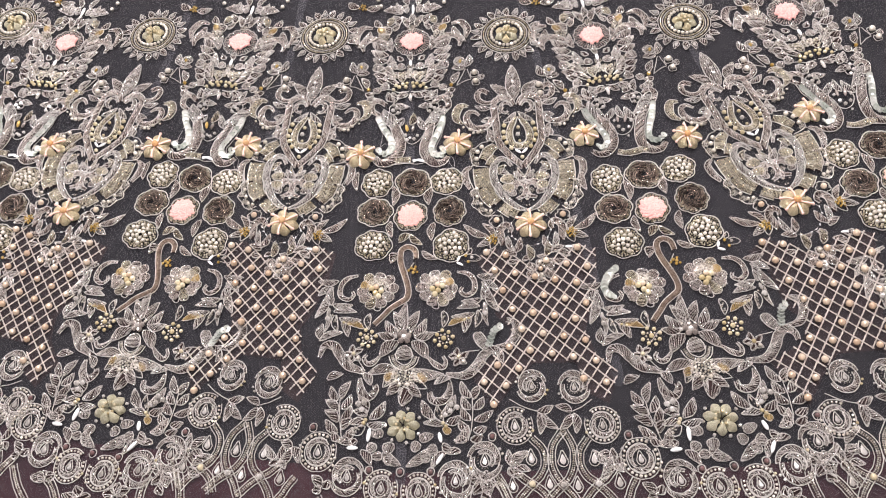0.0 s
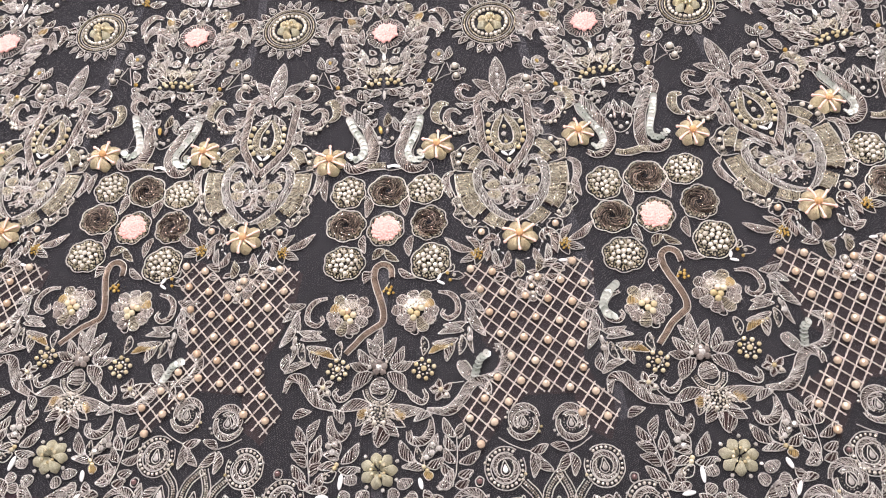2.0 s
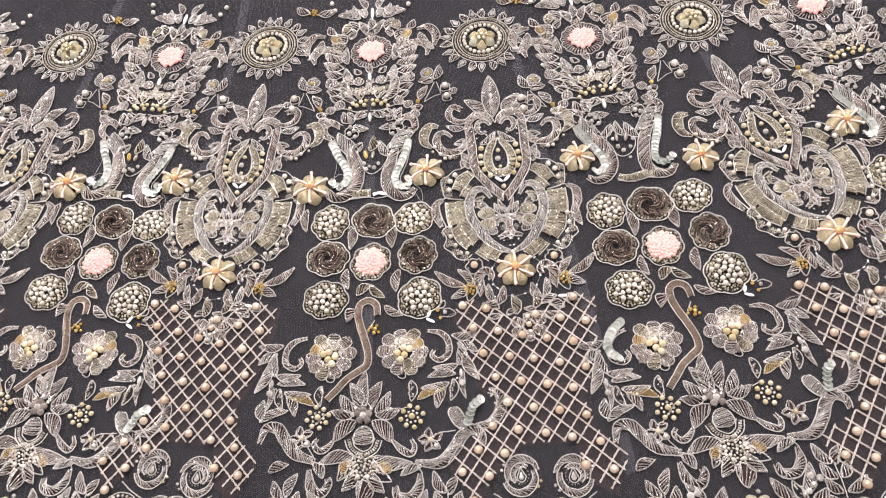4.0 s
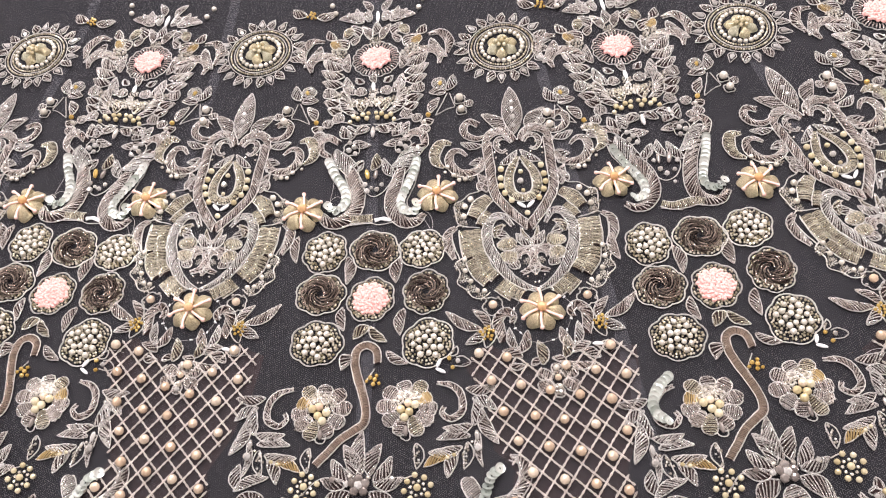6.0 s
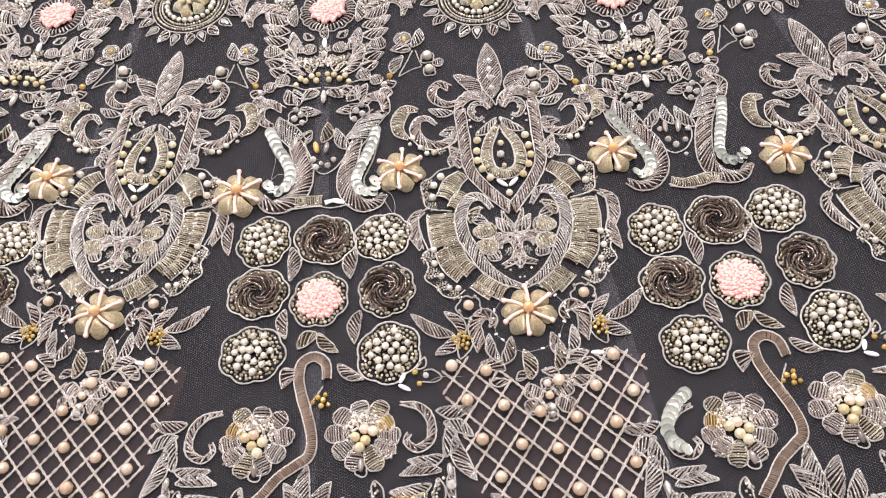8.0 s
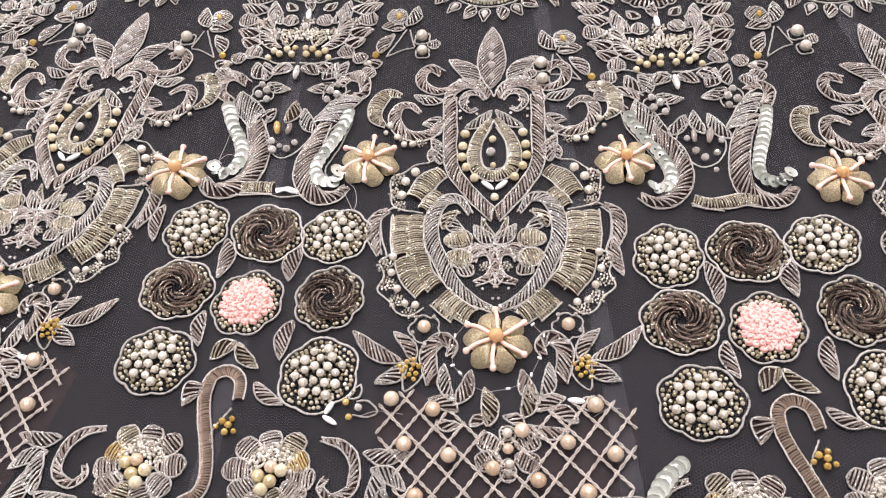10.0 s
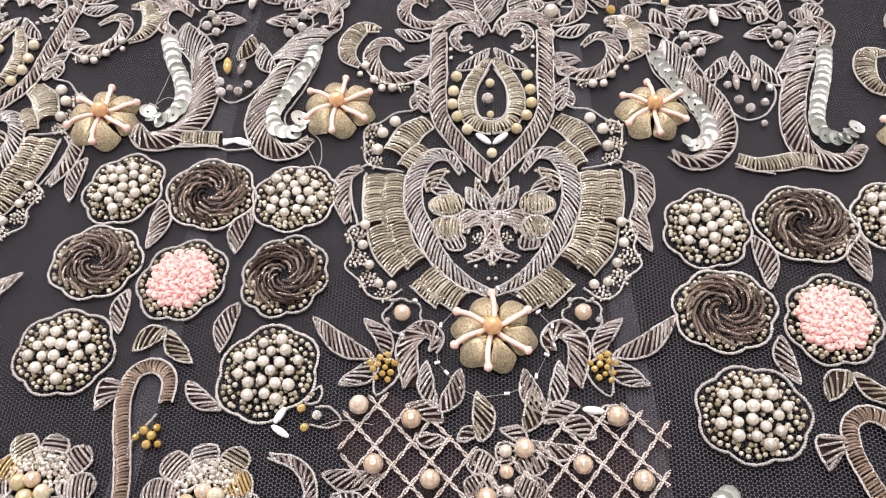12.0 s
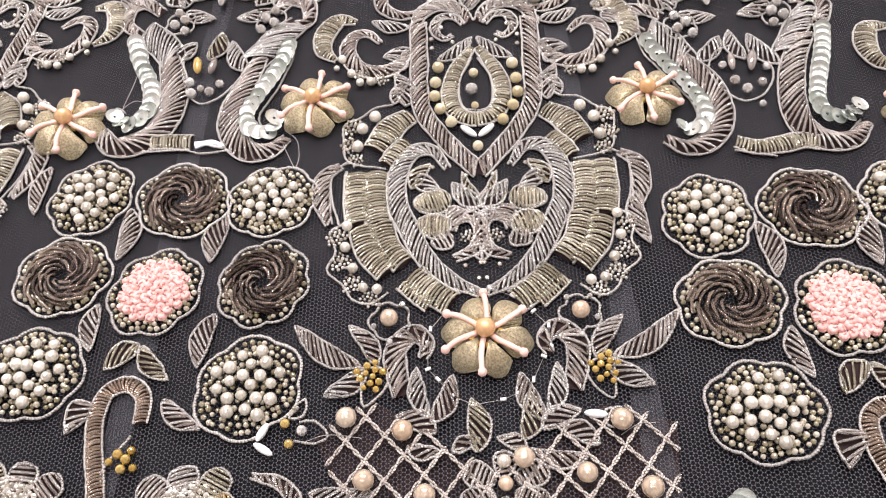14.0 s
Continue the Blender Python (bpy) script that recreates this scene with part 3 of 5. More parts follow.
def stone(x, y, r, turn):
    """A teardrop crystal held in a loop of cord."""
    me = shared("stone", drop_mesh)
    ob = put("crystal", me, x, y, 0.3, r * 0.62, turn=turn - math.pi / 2)
    c, s = math.cos(turn), math.sin(turn)
    path = []
    for k in range(28):
        a = 2 * math.pi * k / 28
        px = r * 0.78 * math.cos(a) * (1 - 0.3 * max(0.0, math.sin(a)))
        py = r * 0.9 * math.sin(a) * (1 + 0.8 * max(0.0, math.sin(a)) ** 3) - 0.1 * r
        path.append((x + px * s + py * c, y - px * c + py * s))
    outline(np.asarray(path), True, ON, r=0.36, name="setting_cord")
    return ob


def drop(x, y, r):
    (q,) = local([(x, y)])
    stone(q[0], q[1], r * 0.75, math.pi / 2)


def medallion(x, y, r):
    """A sun medallion: satin flower, pearl ring, seed-bead rings, and rays of drops and small leaves."""
    (q,) = local([(x, y)])
    for i in range(6):
        a = 0.4 + i * 2 * math.pi / 6
        pillow(0.06 * r, 0.48 * r, 1.05, a, 0.2 * r, q[0], q[1], CREAM_SATIN if i % 2 else GOLD_SATIN, "satin_petal")
        sphere("gold", q[0] + 0.16 * r * math.cos(a + 0.5), q[1] + 0.16 * r * math.sin(a + 0.5), 0.13 * r, 0.26 * r)
    sphere("gold", q[0], q[1], 0.15 * r, 0.28 * r)
    for i in range(24):
        a = 2 * math.pi * i / 24
        s = r * 0.6
        sphere("pearl", q[0] + s * math.cos(a), q[1] + s * math.sin(a), 0.15 * r * rnd.uniform(0.85, 1.1))
    h = Heap()
    for f in (0.73, 0.9):
        count = int(2 * math.pi * f * r / 1.7)
        for i in range(count):
            a = 2 * math.pi * i / count
            h.ball(q[0] + f * r * math.cos(a), q[1] + f * r * math.sin(a), 0.8, 0.85)
    tagged(h.made("seed_bead_ring", BEAD["seed"], ON), kind="stuff")
    t = np.linspace(0, 2 * np.pi, 110, endpoint=False)
    for f in (0.99, 0.81):
        outline(np.stack([q[0] + f * r * np.cos(t), q[1] + f * r * np.sin(t)], 1), True, ON, name="cord_ring")
    for i in range(11):
        a = 1.75 + 2 * math.pi * i / 11
        stone(q[0] + 1.2 * r * math.cos(a), q[1] + 1.2 * r * math.sin(a), 0.155 * r, a)
        a += math.pi / 11
        c, s = math.cos(a), math.sin(a)
        free_leaf("m", q[0] + 1.0 * r * c, q[1] + 1.0 * r * s, q[0] + 1.42 * r * c, q[1] + 1.42 * r * s, 0.25 * r)


def free_leaf(style, x0, y0, x1, y1, width):
    """A leaf in the thing's own millimetres."""
    global SHIFT, SIDE
    keep = SHIFT, SIDE
    SHIFT, SIDE = np.zeros(2), 1
    leaf(style, x0, y0, x1, y1, width)
    SHIFT, SIDE = keep


def spiral(x, y, r, kind, hand):
    """A border rosette: curling bands wound round a set stone."""
    (q,) = local([(x, y)])
    hand *= SIDE
    global SHIFT
    keep, SHIFT = SHIFT, np.zeros(2)
    side_keep = SIDE
    one_side()

    def arc(f0, f1, a0, a1, n=9):
        out = []
        for k in range(n):
            u = k / (n - 1)
            a = a0 + (a1 - a0) * u
            f = (f0 + (f1 - f0) * u) * r
            out += [q[0] + hand * f * math.cos(a) * 0.92, q[1] + f * math.sin(a)]
        return np.asarray(out).reshape(-1, 2)
    if kind == "d":
        band("m", (0.1 * r, 0.34 * r, 0.14 * r), arc(0.9, 0.68, 0.2, 3.5))
        band("m", (0.1 * r, 0.34 * r, 0.14 * r), arc(0.9, 0.68, 3.4, 6.6))
        band("s", (0.1 * r, 0.2 * r, 0.1 * r), arc(0.5, 0.42, 0.8, 3.9))
    else:
        p = arc(0.86, 0.86, 1.0, 6.6, 22)
        for c in p:
            sphere(rnd.choice(("pearl", "pearl", "silver")), c[0], c[1], 0.17 * r * rnd.uniform(0.8, 1.1))
        outline(smooth_path(arc(1.0, 1.0, 0.9, 6.7, 26), 1.0), False, ON)
        outline(smooth_path(arc(0.72, 0.72, 0.9, 6.7, 26), 1.0), False, ON)
        band("m", (0.08 * r, 0.2 * r, 0.08 * r), arc(0.6, 0.5, 0.5, 3.9))
        band("m", (0.08 * r, 0.2 * r, 0.08 * r), arc(0.6, 0.5, 3.8, 6.9))
    h = Heap()
    for i in range(16):
        a = 2 * math.pi * i / 16
        h.ball(q[0] + 0.36 * r * math.cos(a), q[1] + 0.42 * r * math.sin(a), 0.7, 0.55)
    tagged(h.made("seed_bead_ring", BEAD["clear"], ON), kind="stuff")
    stone(q[0], q[1] - 0.05 * r, 0.27 * r, math.pi / 2)
    for a in (2.5, 2.8, 5.6, 5.9):
        sphere(rnd.choice(("gold", "pearl", "crystal")), q[0] + hand * 0.95 * r * math.cos(a), q[1] + 0.95 * r * math.sin(a), 0.17 * r)
    SHIFT = keep
    other_side(side_keep)


def one_side():
    global SIDE
    SIDE = 1


def other_side(value):
    global SIDE
    SIDE = value


def floret(x, y, r, kind):
    (q,) = local([(x, y)])
    if kind == "gold":
        for i in range(8):
            a = 2 * math.pi * i / 8 + 0.2
            f = 0.78 if i % 2 else 0.86
            sphere("gold", q[0] + f * r * math.cos(a), q[1] + f * r * math.sin(a), r * 0.42)
            sphere("silver", q[0] + 0.45 * r * math.cos(a + 0.4), q[1] + 0.45 * r * math.sin(a + 0.4), r * 0.26)
        sphere("gold", q[0], q[1], r * 0.5, r * 0.3)
    else:
        for i in range(5):
            a = 2 * math.pi * i / 5 + 0.5
            c, s = math.cos(a), math.sin(a)
            free_leaf("m", q[0] + 0.15 * r * c, q[1] + 0.15 * r * s, q[0] + r * c, q[1] + r * s, 0.6 * r)
        sphere("gold", q[0], q[1], r * 0.45)
        sphere("pearl", q[0] + 0.45 * r, q[1] - 0.5 * r, r * 0.42)
        sphere("crystal", q[0] - 0.6 * r, q[1] - 0.2 * r, r * 0.4)


def blossom(x, y, r):
    """A ruffled blossom: ribbed petals round an arch of clear beads, with a nest of gold pearls."""
    for i, (turn, style, size) in enumerate(((-8, "d", 0.95), (24, "a", 0.82), (58, "g", 0.98), (100, "m", 0.9), (140, "d", 1.0), (178, "d", 1.02), (216, "m", 0.95), (252, "d", 1.0), (290, "g", 1.05), (322, "d", 0.95))):
        a = radians(turn)
        c, s = math.cos(a), math.sin(a)
        petal(style, x + 0.36 * r * c, y + 0.36 * r * s, x + size * r * c, y + size * r * s, 0.44 * r)
    for turn in (20, 50, 80, 110, 140, 165):
        a = radians(turn)
        fill("clear", x + 0.36 * r * math.cos(a), y + 0.08 * r + 0.36 * r * math.sin(a), 0.2 * r, 7)
    for dx, dy, kind in ((-0.22, -0.12, "gold"), (0.02, 0.08, "peach"), (0.24, 0.02, "gold"), (0.05, -0.22, "gold"), (-0.1, -0.4, "gold")):
        bead(kind, x + dx * r, y + dy * r, 0.29 * r)
    fill("clear", x + 0.82 * r * math.cos(-0.7), y + 0.82 * r * math.sin(-0.7), 0.16 * r, 6)


# ---- the appliques, in millimetres from their panel anchor ----
thing("A", "crest_motif", "silver and bronze purl-wire heart crest with pearls on dark net", "crest", 0.0, 72.0)
band("d", (5.1,), -19.3, 122.8, -18.8, 103.8, -18.0, 83.7, -12.4, 72.1, -5.3, 62.5, 0.4, 55.7, mirror=True)
band("d", (2.0, 5.1, 4.6, 2.3,), -21.1, 118.4, -17.9, 127.8, -11.6, 130.8, -4.9, 128.4, -1.5, 121.8, mirror=True)
band("m", (0.8, 2.3, 2.8, 2.0, 1.0,), -3.8, 120.5, -6.6, 124.5, -11.4, 124.7, -13.8, 119.1, -10.5, 114.1, -7.4, 115.7, mirror=True)
bead("silver", -11.3, 119.3, 1.8, mirror=True)
bead("silver", -7.4, 111.9, 1.7, mirror=True)
bead("silver", -14.7, 113.9, 1.8, mirror=True)
bead("silver", -14.5, 109.6, 1.7, mirror=True)
leaf("s", -12.4, 104.0, -0.9, 114.1, 5.2, mirror=True)
band("g", (1.9, 4.2, 5.1, 5.1, 4.8,), -0.9, 109.2, -6.2, 99.4, -8.6, 89.7, -7.3, 81.4, -3.4, 77.7, 0.1, 77.0, mirror=True)
cord(-0.8, 104.2, -4.9, 95.3, -5.5, 87.3, -3.7, 81.8, -0.2, 80.7, mirror=True)
bead("gold", -12.3, 99.5, 4.2, mirror=True)
bead("gold", -13.2, 92.7, 4.1, mirror=True)
bead("gold", -13.5, 86.7, 4.1, mirror=True)
bead("gold", -11.7, 81.2, 4.0, mirror=True)
bead("gold", -8.2, 75.4, 4.0, mirror=True)
tube("white", -5.5, 74.1, -0.1, 69.2, 2.9, mirror=True)
leaf("m", -22.9, 84.3, -26.5, 99.1, 6.2, mirror=True)
leaf("m", -27.2, 85.5, -22.3, 95.7, 4.1, mirror=True)
band("g", (1.1, 6.2, 6.8, 5.0, 1.1,), -41.2, 125.0, -47.6, 126.3, -52.1, 119.5, -51.9, 111.9, -47.2, 106.7, mirror=True)
band("d", (0.8, 3.0, 4.6, 5.1, 4.8, 4.3, 2.0,), -32.3, 114.1, -36.7, 118.8, -41.7, 117.9, -43.5, 111.0, -40.4, 103.6, -33.9, 100.3, -26.6, 102.1, -22.0, 109.8, mirror=True)
bead("pearl", -45.1, 106.3, 3.3, mirror=True)
bead("pearl", -41.6, 99.5, 3.2, mirror=True)
bead("pearl", -38.5, 95.3, 3.0, mirror=True)
bead("pearl", -34.8, 95.2, 3.4, mirror=True)
bead("pearl", -46.8, 102.6, 2.3, mirror=True)
fill("clear", -38.5, 99.7, 2.0, 6, mirror=True)
fill("clear", -31.5, 96.8, 2.2, 7, mirror=True)
leaf("s", -22.0, 110.3, -30.9, 107.2, 6.0, mirror=True)
leaf("s", -22.5, 120.8, -35.5, 124.8, 5.4, mirror=True)
leaf("m", -22.6, 103.9, -28.1, 102.1, 4.2, mirror=True)
band("g", (5.9, 8.9, 6.5,), -21.5, 79.9, -27.6, 75.1, -32.9, 66.9, mirror=True)
band("g", (4.0, 5.4, 4.0,), -22.8, 69.4, -26.1, 65.0, -29.1, 60.7, mirror=True)
bead("pearl", -32.8, 79.4, 4.1, mirror=True)
bead("pearl", -36.7, 74.6, 4.0, mirror=True)
bead("pearl", -37.9, 67.4, 4.0, mirror=True)
fill("clear", -40.0, 76.5, 2.9, 9, mirror=True)
fill("clear", -40.6, 68.9, 2.8, 9, mirror=True)
fill("clear", -38.7, 63.0, 2.3, 8, mirror=True)
cord(-27.2, 85.3, -33.1, 84.2, -38.1, 79.9, -42.8, 77.0, -42.5, 69.7, -41.6, 63.5, -37.4, 60.6, -29.0, 59.0, mirror=True)
band("g", (7.1,), -37.7, 57.7, -37.8, 47.9, -36.6, 38.4, mirror=True)
band("g", (6.8,), -31.9, 57.6, -31.9, 47.8, -30.6, 38.4, mirror=True)
cord(-41.3, 58.7, -41.0, 48.2, -39.2, 37.4, mirror=True)
band("d", (1.6, 4.9, 4.7, 1.6,), -43.0, 60.9, -48.1, 56.7, -48.4, 48.0, -45.5, 38.8, mirror=True)
cord(-41.0, 62.1, -45.5, 58.4, -45.3, 48.3, -42.4, 38.5, mirror=True)
band("s", (1.1, 4.3, 5.4, 5.7, 5.4, 4.5, 1.4,), -9.7, 57.8, -14.3, 65.1, -20.7, 64.6, -25.1, 56.1, -25.0, 45.0, -21.9, 37.2, -16.6, 25.7, -9.3, 17.9, -0.8, 12.9, mirror=True)
leaf("g", -20.8, 50.7, -15.2, 59.8, 5.0, mirror=True)
petal("g", -20.0, 45.2, -10.8, 46.2, 6.5, mirror=True)
petal("g", -18.6, 38.5, -10.3, 36.5, 6.2, mirror=True)
leaf("s", 0.6, 43.0, -8.2, 52.2, 5.9, mirror=True)
leaf("g", 0.5, 45.0, -5.2, 56.1, 2.6, mirror=True)
leaf("s", 0.4, 38.4, -6.0, 41.3, 3.7, mirror=True)
band("d", (0.9, 3.0, 3.4, 3.4, 3.2, 1.6,), -8.3, 34.4, -7.0, 38.7, -2.2, 39.2, 0.1, 34.3, -2.1, 27.9, -8.0, 24.8, mirror=True)
petal("m", -14.5, 30.1, -8.6, 32.2, 6.1, mirror=True)
petal("g", -17.7, 34.4, -12.1, 37.8, 5.0, mirror=True)
leaf("m", 0.0, 23.7, 1.6, 32.3, 2.4, mirror=True)
fill("clear", -4.0, 32.3, 2.0, 6, mirror=True)
band("g", (6.8,), -35.5, 37.3, -33.2, 28.5, -27.5, 21.0, mirror=True)
band("g", (6.6,), -29.8, 38.4, -27.4, 29.8, -22.8, 23.5, mirror=True)
band("g", (7.3,), -20.1, 19.9, -15.3, 14.8, -9.1, 10.0, mirror=True)
band("g", (3.8,), -23.1, 17.3, -19.6, 13.5, -15.1, 9.6, mirror=True)
bead("pearl", -39.8, 37.4, 3.5, mirror=True)
bead("pearl", -40.0, 29.9, 3.4, mirror=True)
bead("pearl", -37.4, 22.6, 3.4, mirror=True)
bead("pearl", -34.1, 16.1, 3.1, mirror=True)
bead("pearl", -30.1, 15.3, 3.3, mirror=True)
fill("clear", -42.9, 34.0, 2.8, 9, mirror=True)
fill("clear", -41.4, 25.5, 2.7, 9, mirror=True)
fill("clear", -37.8, 18.0, 2.7, 9, mirror=True)
fill("clear", -32.2, 12.8, 2.4, 8, mirror=True)
cord(-38.9, 40.1, -44.9, 36.0, -43.1, 29.2, -44.8, 22.6, -39.8, 17.4, -37.2, 12.9, -32.4, 10.8, -27.1, 14.6, mirror=True)
bead("silver", -1.1, 17.9, 1.5, mirror=True)
bead("silver", -0.5, 23.0, 1.5, mirror=True)
bead("silver", -4.9, 22.2, 1.5, mirror=True)
bead("silver", -14.3, 58.3, 1.6, mirror=True)
bead("silver", -4.2, 54.4, 1.8, mirror=True)
bead("gold", -0.6, 96.3, 3.5)
bead("crystal", -1.4, 89.1, 4.2)
bead("gold", -0.5, 82.3, 2.8)
bead("gold", -0.0, 65.2, 3.6)
leaf("m", -1.2, 127.8, -0.1, 167.4, 13.0, 0.0)
leaf("m", -7.1, 130.1, -20.2, 146.8, 8.6, mirror=True)
leaf("s", -4.4, 127.0, -16.0, 133.3, 5.1, mirror=True)
bead("crystal", -0.3, 153.6, 3.2)
bead("crystal", -0.7, 147.2, 3.5)
bead("crystal", -0.7, 140.8, 3.9)
bead("crystal", -0.8, 134.0, 3.1)
band("d", (1.4, 4.1, 3.5,), -13.6, 130.3, -23.9, 126.6, -31.4, 130.5, -32.5, 137.8, -28.4, 141.7, -23.1, 138.1, mirror=True)
fill("clear", -6.1, 47.8, 2.2, 7, mirror=True)
petal("g", -19.9, 44.2, -8.9, 46.2, 8.2, mirror=True)
petal("g", -18.8, 37.2, -9.2, 35.6, 8.0, mirror=True)
leaf("s", -18.8, 56.3, -12.3, 49.0, 5.5, mirror=True)
petal("d", -8.8, 43.1, -5.9, 37.1, 6.0, mirror=True)
thing("A", "satin_flower", "gold satin-stitched flower with pink stamens and amber bead", "flower", 0.2, -1.0)
flower(0.2, -1.0, 13.5, "gold")
for side in (1, -1):
    thing("A", "pearl_floret", "peach pearl floret ringed with clear beads and cord", "floret", -26.9, 5.8, side)
    bead("peach", -26.3, 5.5, 5.2)
    ring(-26.3, 5.5, 5.8, 5)
    bead("crystal", -30.7, 3.9, 1.9)
    bead("crystal", -22.9, 10.3, 2.0)
    bead("crystal", -29.3, 10.6, 1.6)
    bead("crystal", -26.1, -1.1, 1.9)
for side in (1, -1):
    thing("A", "leaf_spray", "spray of bronze and silver purl-wire leaves with gold beads", "leaf spray", -25.3, -12.3, side)
    leaf("d", -33.9, -7.9, -53.0, 5.2, 6.0)
    leaf("d", -29.3, -8.1, -37.6, 4.4, 4.9)
    leaf("s", -32.4, -8.6, -43.4, -16.3, 5.7)
    band("d", (4.4, 5.5, 5.1, 1.7,), -22.4, -16.8, -24.4, -8.6, -24.2, -2.6, -19.6, 1.3, -15.9, -2.0, -17.1, -6.3)
    leaf("s", -15.7, -23.1, -18.7, -8.9, 4.8)
    leaf("d", -14.7, -24.7, -8.9, -11.6, 5.5)
    leaf("d", -13.5, -27.1, -23.8, -22.5, 5.4)
    fill("amber", -31.2, -11.3, 4.4, 12)
    cord(-33.6, -9.1, -29.3, -8.4, -26.2, -11.0, -27.8, -15.8, -32.4, -19.6, -33.6, -14.8, -33.6, -9.1)
    leaf("d", -9.5, -32.7, -2.3, -29.3, 3.9)
thing("A", "seed_scatter", "tiny white seed beads on loose threads round flower", "beads", 5.2, -26.4)
seeds(0.1, -3.0, 16.8, 18)
leaf("g", -3.1, -32.9, -4.3, -18.4, 6.1)
leaf("g", 9.2, -30.1, 11.1, -16.9, 5.8)
leaf("d", 27.7, -31.6, 17.3, -26.5, 5.1)
leaf("d", 24.3, -35.0, 8.7, -32.7, 4.4)
leaf("d", -21.0, -31.1, -12.4, -32.6, 4.1)
thing("A", "bead_pendant", "white tube bead and clear bead beside leaves", "beads", 11.2, -26.6)
tube("white", 24.2, -23.7, 30.7, -24.5, 2.9)
bead("crystal", 32.9, -25.2, 3.8)
ring(32.4, -24.9, 2.9, 4)
thread(-47.4, -28.6, -41.6, -27.3, -32.7, -28.2)
thread(33.2, -29.7, 37.8, -27.2, 42.1, -26.8)
thing("A", "small_blossom", "small dark purl blossom with two pearls on lattice", "blossom", 3.6, -42.5)
petal("d", 1.0, -40.9, -6.3, -37.0, 6.0)
petal("d", 6.1, -40.3, 14.4, -37.7, 5.8)
petal("d", 6.2, -43.3, 13.9, -47.8, 6.5)
petal("d", 0.7, -43.3, -7.0, -46.5, 6.3)
petal("d", 3.4, -40.0, 3.6, -32.7, 5.0)
petal("d", 3.3, -44.5, 3.5, -52.5, 5.0)
bead("pearl", 3.5, -35.8, 3.7)
bead("peach", 3.7, -41.5, 3.9)
bead("pearl", 4.1, -46.6, 3.4)
bead("crystal", 3.9, -49.9, 3.3)
thing("A", "sun_medallion", "round medallion with satin flower, pearl ring and crystal drops", "medallion", -1.0, 205.0)
medallion(-1.0, 205.0, 23.2)
thing("A", "top_bud", "small gold bead bud with two purl leaves", "bud", 29.9, 242.4)
fill("amber", 29.3, 240.5, 4.0, 7)
leaf("m", 25.4, 241.1, 14.2, 247.8, 7.6)
leaf("m", 33.2, 239.8, 47.5, 243.0, 7.8)
thing("A", "spiral_rosette", "purl-wire spiral rosette round a clear crystal stone", "rosette", -13.0, -135.3)
spiral(-13.0, -135.3, 12.2, "d", 1)
thing("A", "spiral_rosette", "purl-wire spiral rosette round a clear crystal stone", "rosette", 16.7, -138.6)
spiral(16.7, -138.6, 12.6, "d", -1)
thing("A", "pearl_spiral", "oval rosette of pearls and purl wire round a crystal", "rosette", -27.5, -163.6)
spiral(-27.5, -163.6, 13.6, "p", 1)
thing("A", "pearl_spiral", "oval rosette of pearls and purl wire round a crystal", "rosette", 32.9, -168.0)
spiral(32.9, -168.0, 13.3, "p", -1)
thing("A", "branch_leaves", "six bronze purl leaves on two twigs", "leaf spray", 1.5, -157.3)
leaf("m", -10.9, -154.6, 0.5, -151.3, 5.4)
leaf("m", -10.0, -155.9, -10.6, -171.1, 6.0)
leaf("m", -7.9, -156.8, 2.1, -168.5, 5.7)
leaf("m", 12.8, -156.7, 2.2, -151.5, 5.4)
leaf("m", 14.3, -157.9, 14.3, -172.3, 5.7)
leaf("m", 12.0, -158.5, 3.6, -169.0, 5.9)
cord(-29.8, -144.0, -19.4, -151.0, -10.4, -154.7)
cord(28.2, -148.8, 22.1, -152.9, 13.6, -156.7)
thing("A", "ogee_band", "beaded ogee band edged with twisted cord", "trim", 2.0, -198.4)
band("p", (4.8,), 5.1, -169.8, -2.8, -179.6, -5.0, -191.0, -3.0, -200.5, 1.2, -207.1, 6.6, -214.3, 12.1, -223.7)
band("p", (4.8,), 5.7, -169.9, 10.6, -182.7, 9.6, -194.8, 6.0, -202.5, 1.2, -207.1, -6.0, -213.3, -13.5, -221.8)
thing("A", "ogee_band", "beaded ogee band edged with twisted cord", "trim", -18.8, -201.8)
band("p", (4.8,), -16.9, -173.3, -10.2, -182.4, -9.6, -191.9, -13.4, -199.7, -19.6, -205.5, -27.5, -213.0, -32.8, -220.3)
band("p", (4.8,), -30.5, -195.6, -25.0, -201.1, -19.6, -205.5, -12.3, -211.6, -7.7, -222.2)
thing("A", "ogee_band", "beaded ogee band edged with twisted cord", "trim", 23.5, -205.0)
band("p", (4.8,), 21.7, -176.5, 15.5, -184.5, 14.2, -193.8, 17.5, -202.7, 24.4, -208.9, 31.6, -217.5, 36.1, -225.5)
band("p", (4.7,), 37.1, -197.7, 30.4, -205.1, 24.4, -208.9, 17.7, -215.1, 10.8, -223.6)
thing("A", "ogee_band", "beaded ogee band edged with twisted cord", "trim", -38.0, -210.7)
band("p", (4.8,), -42.9, -201.3, -39.4, -206.9, -36.7, -213.0, -32.9, -221.6)
thing("A", "ogee_band", "beaded ogee band edged with twisted cord", "trim", 43.9, -216.6)
band("p", (4.6,), 50.0, -206.6, 45.7, -213.4, 42.8, -219.6, 37.2, -226.8)
thing("A", "joint_bead", "clear faceted bead where two bands cross", "bead", 2.0, -207.2)
bead("crystal", 1.2, -207.6, 5.2)
bead("gold", -19.6, -205.5, 4.7)
bead("crystal", 24.5, -208.5, 5.2)
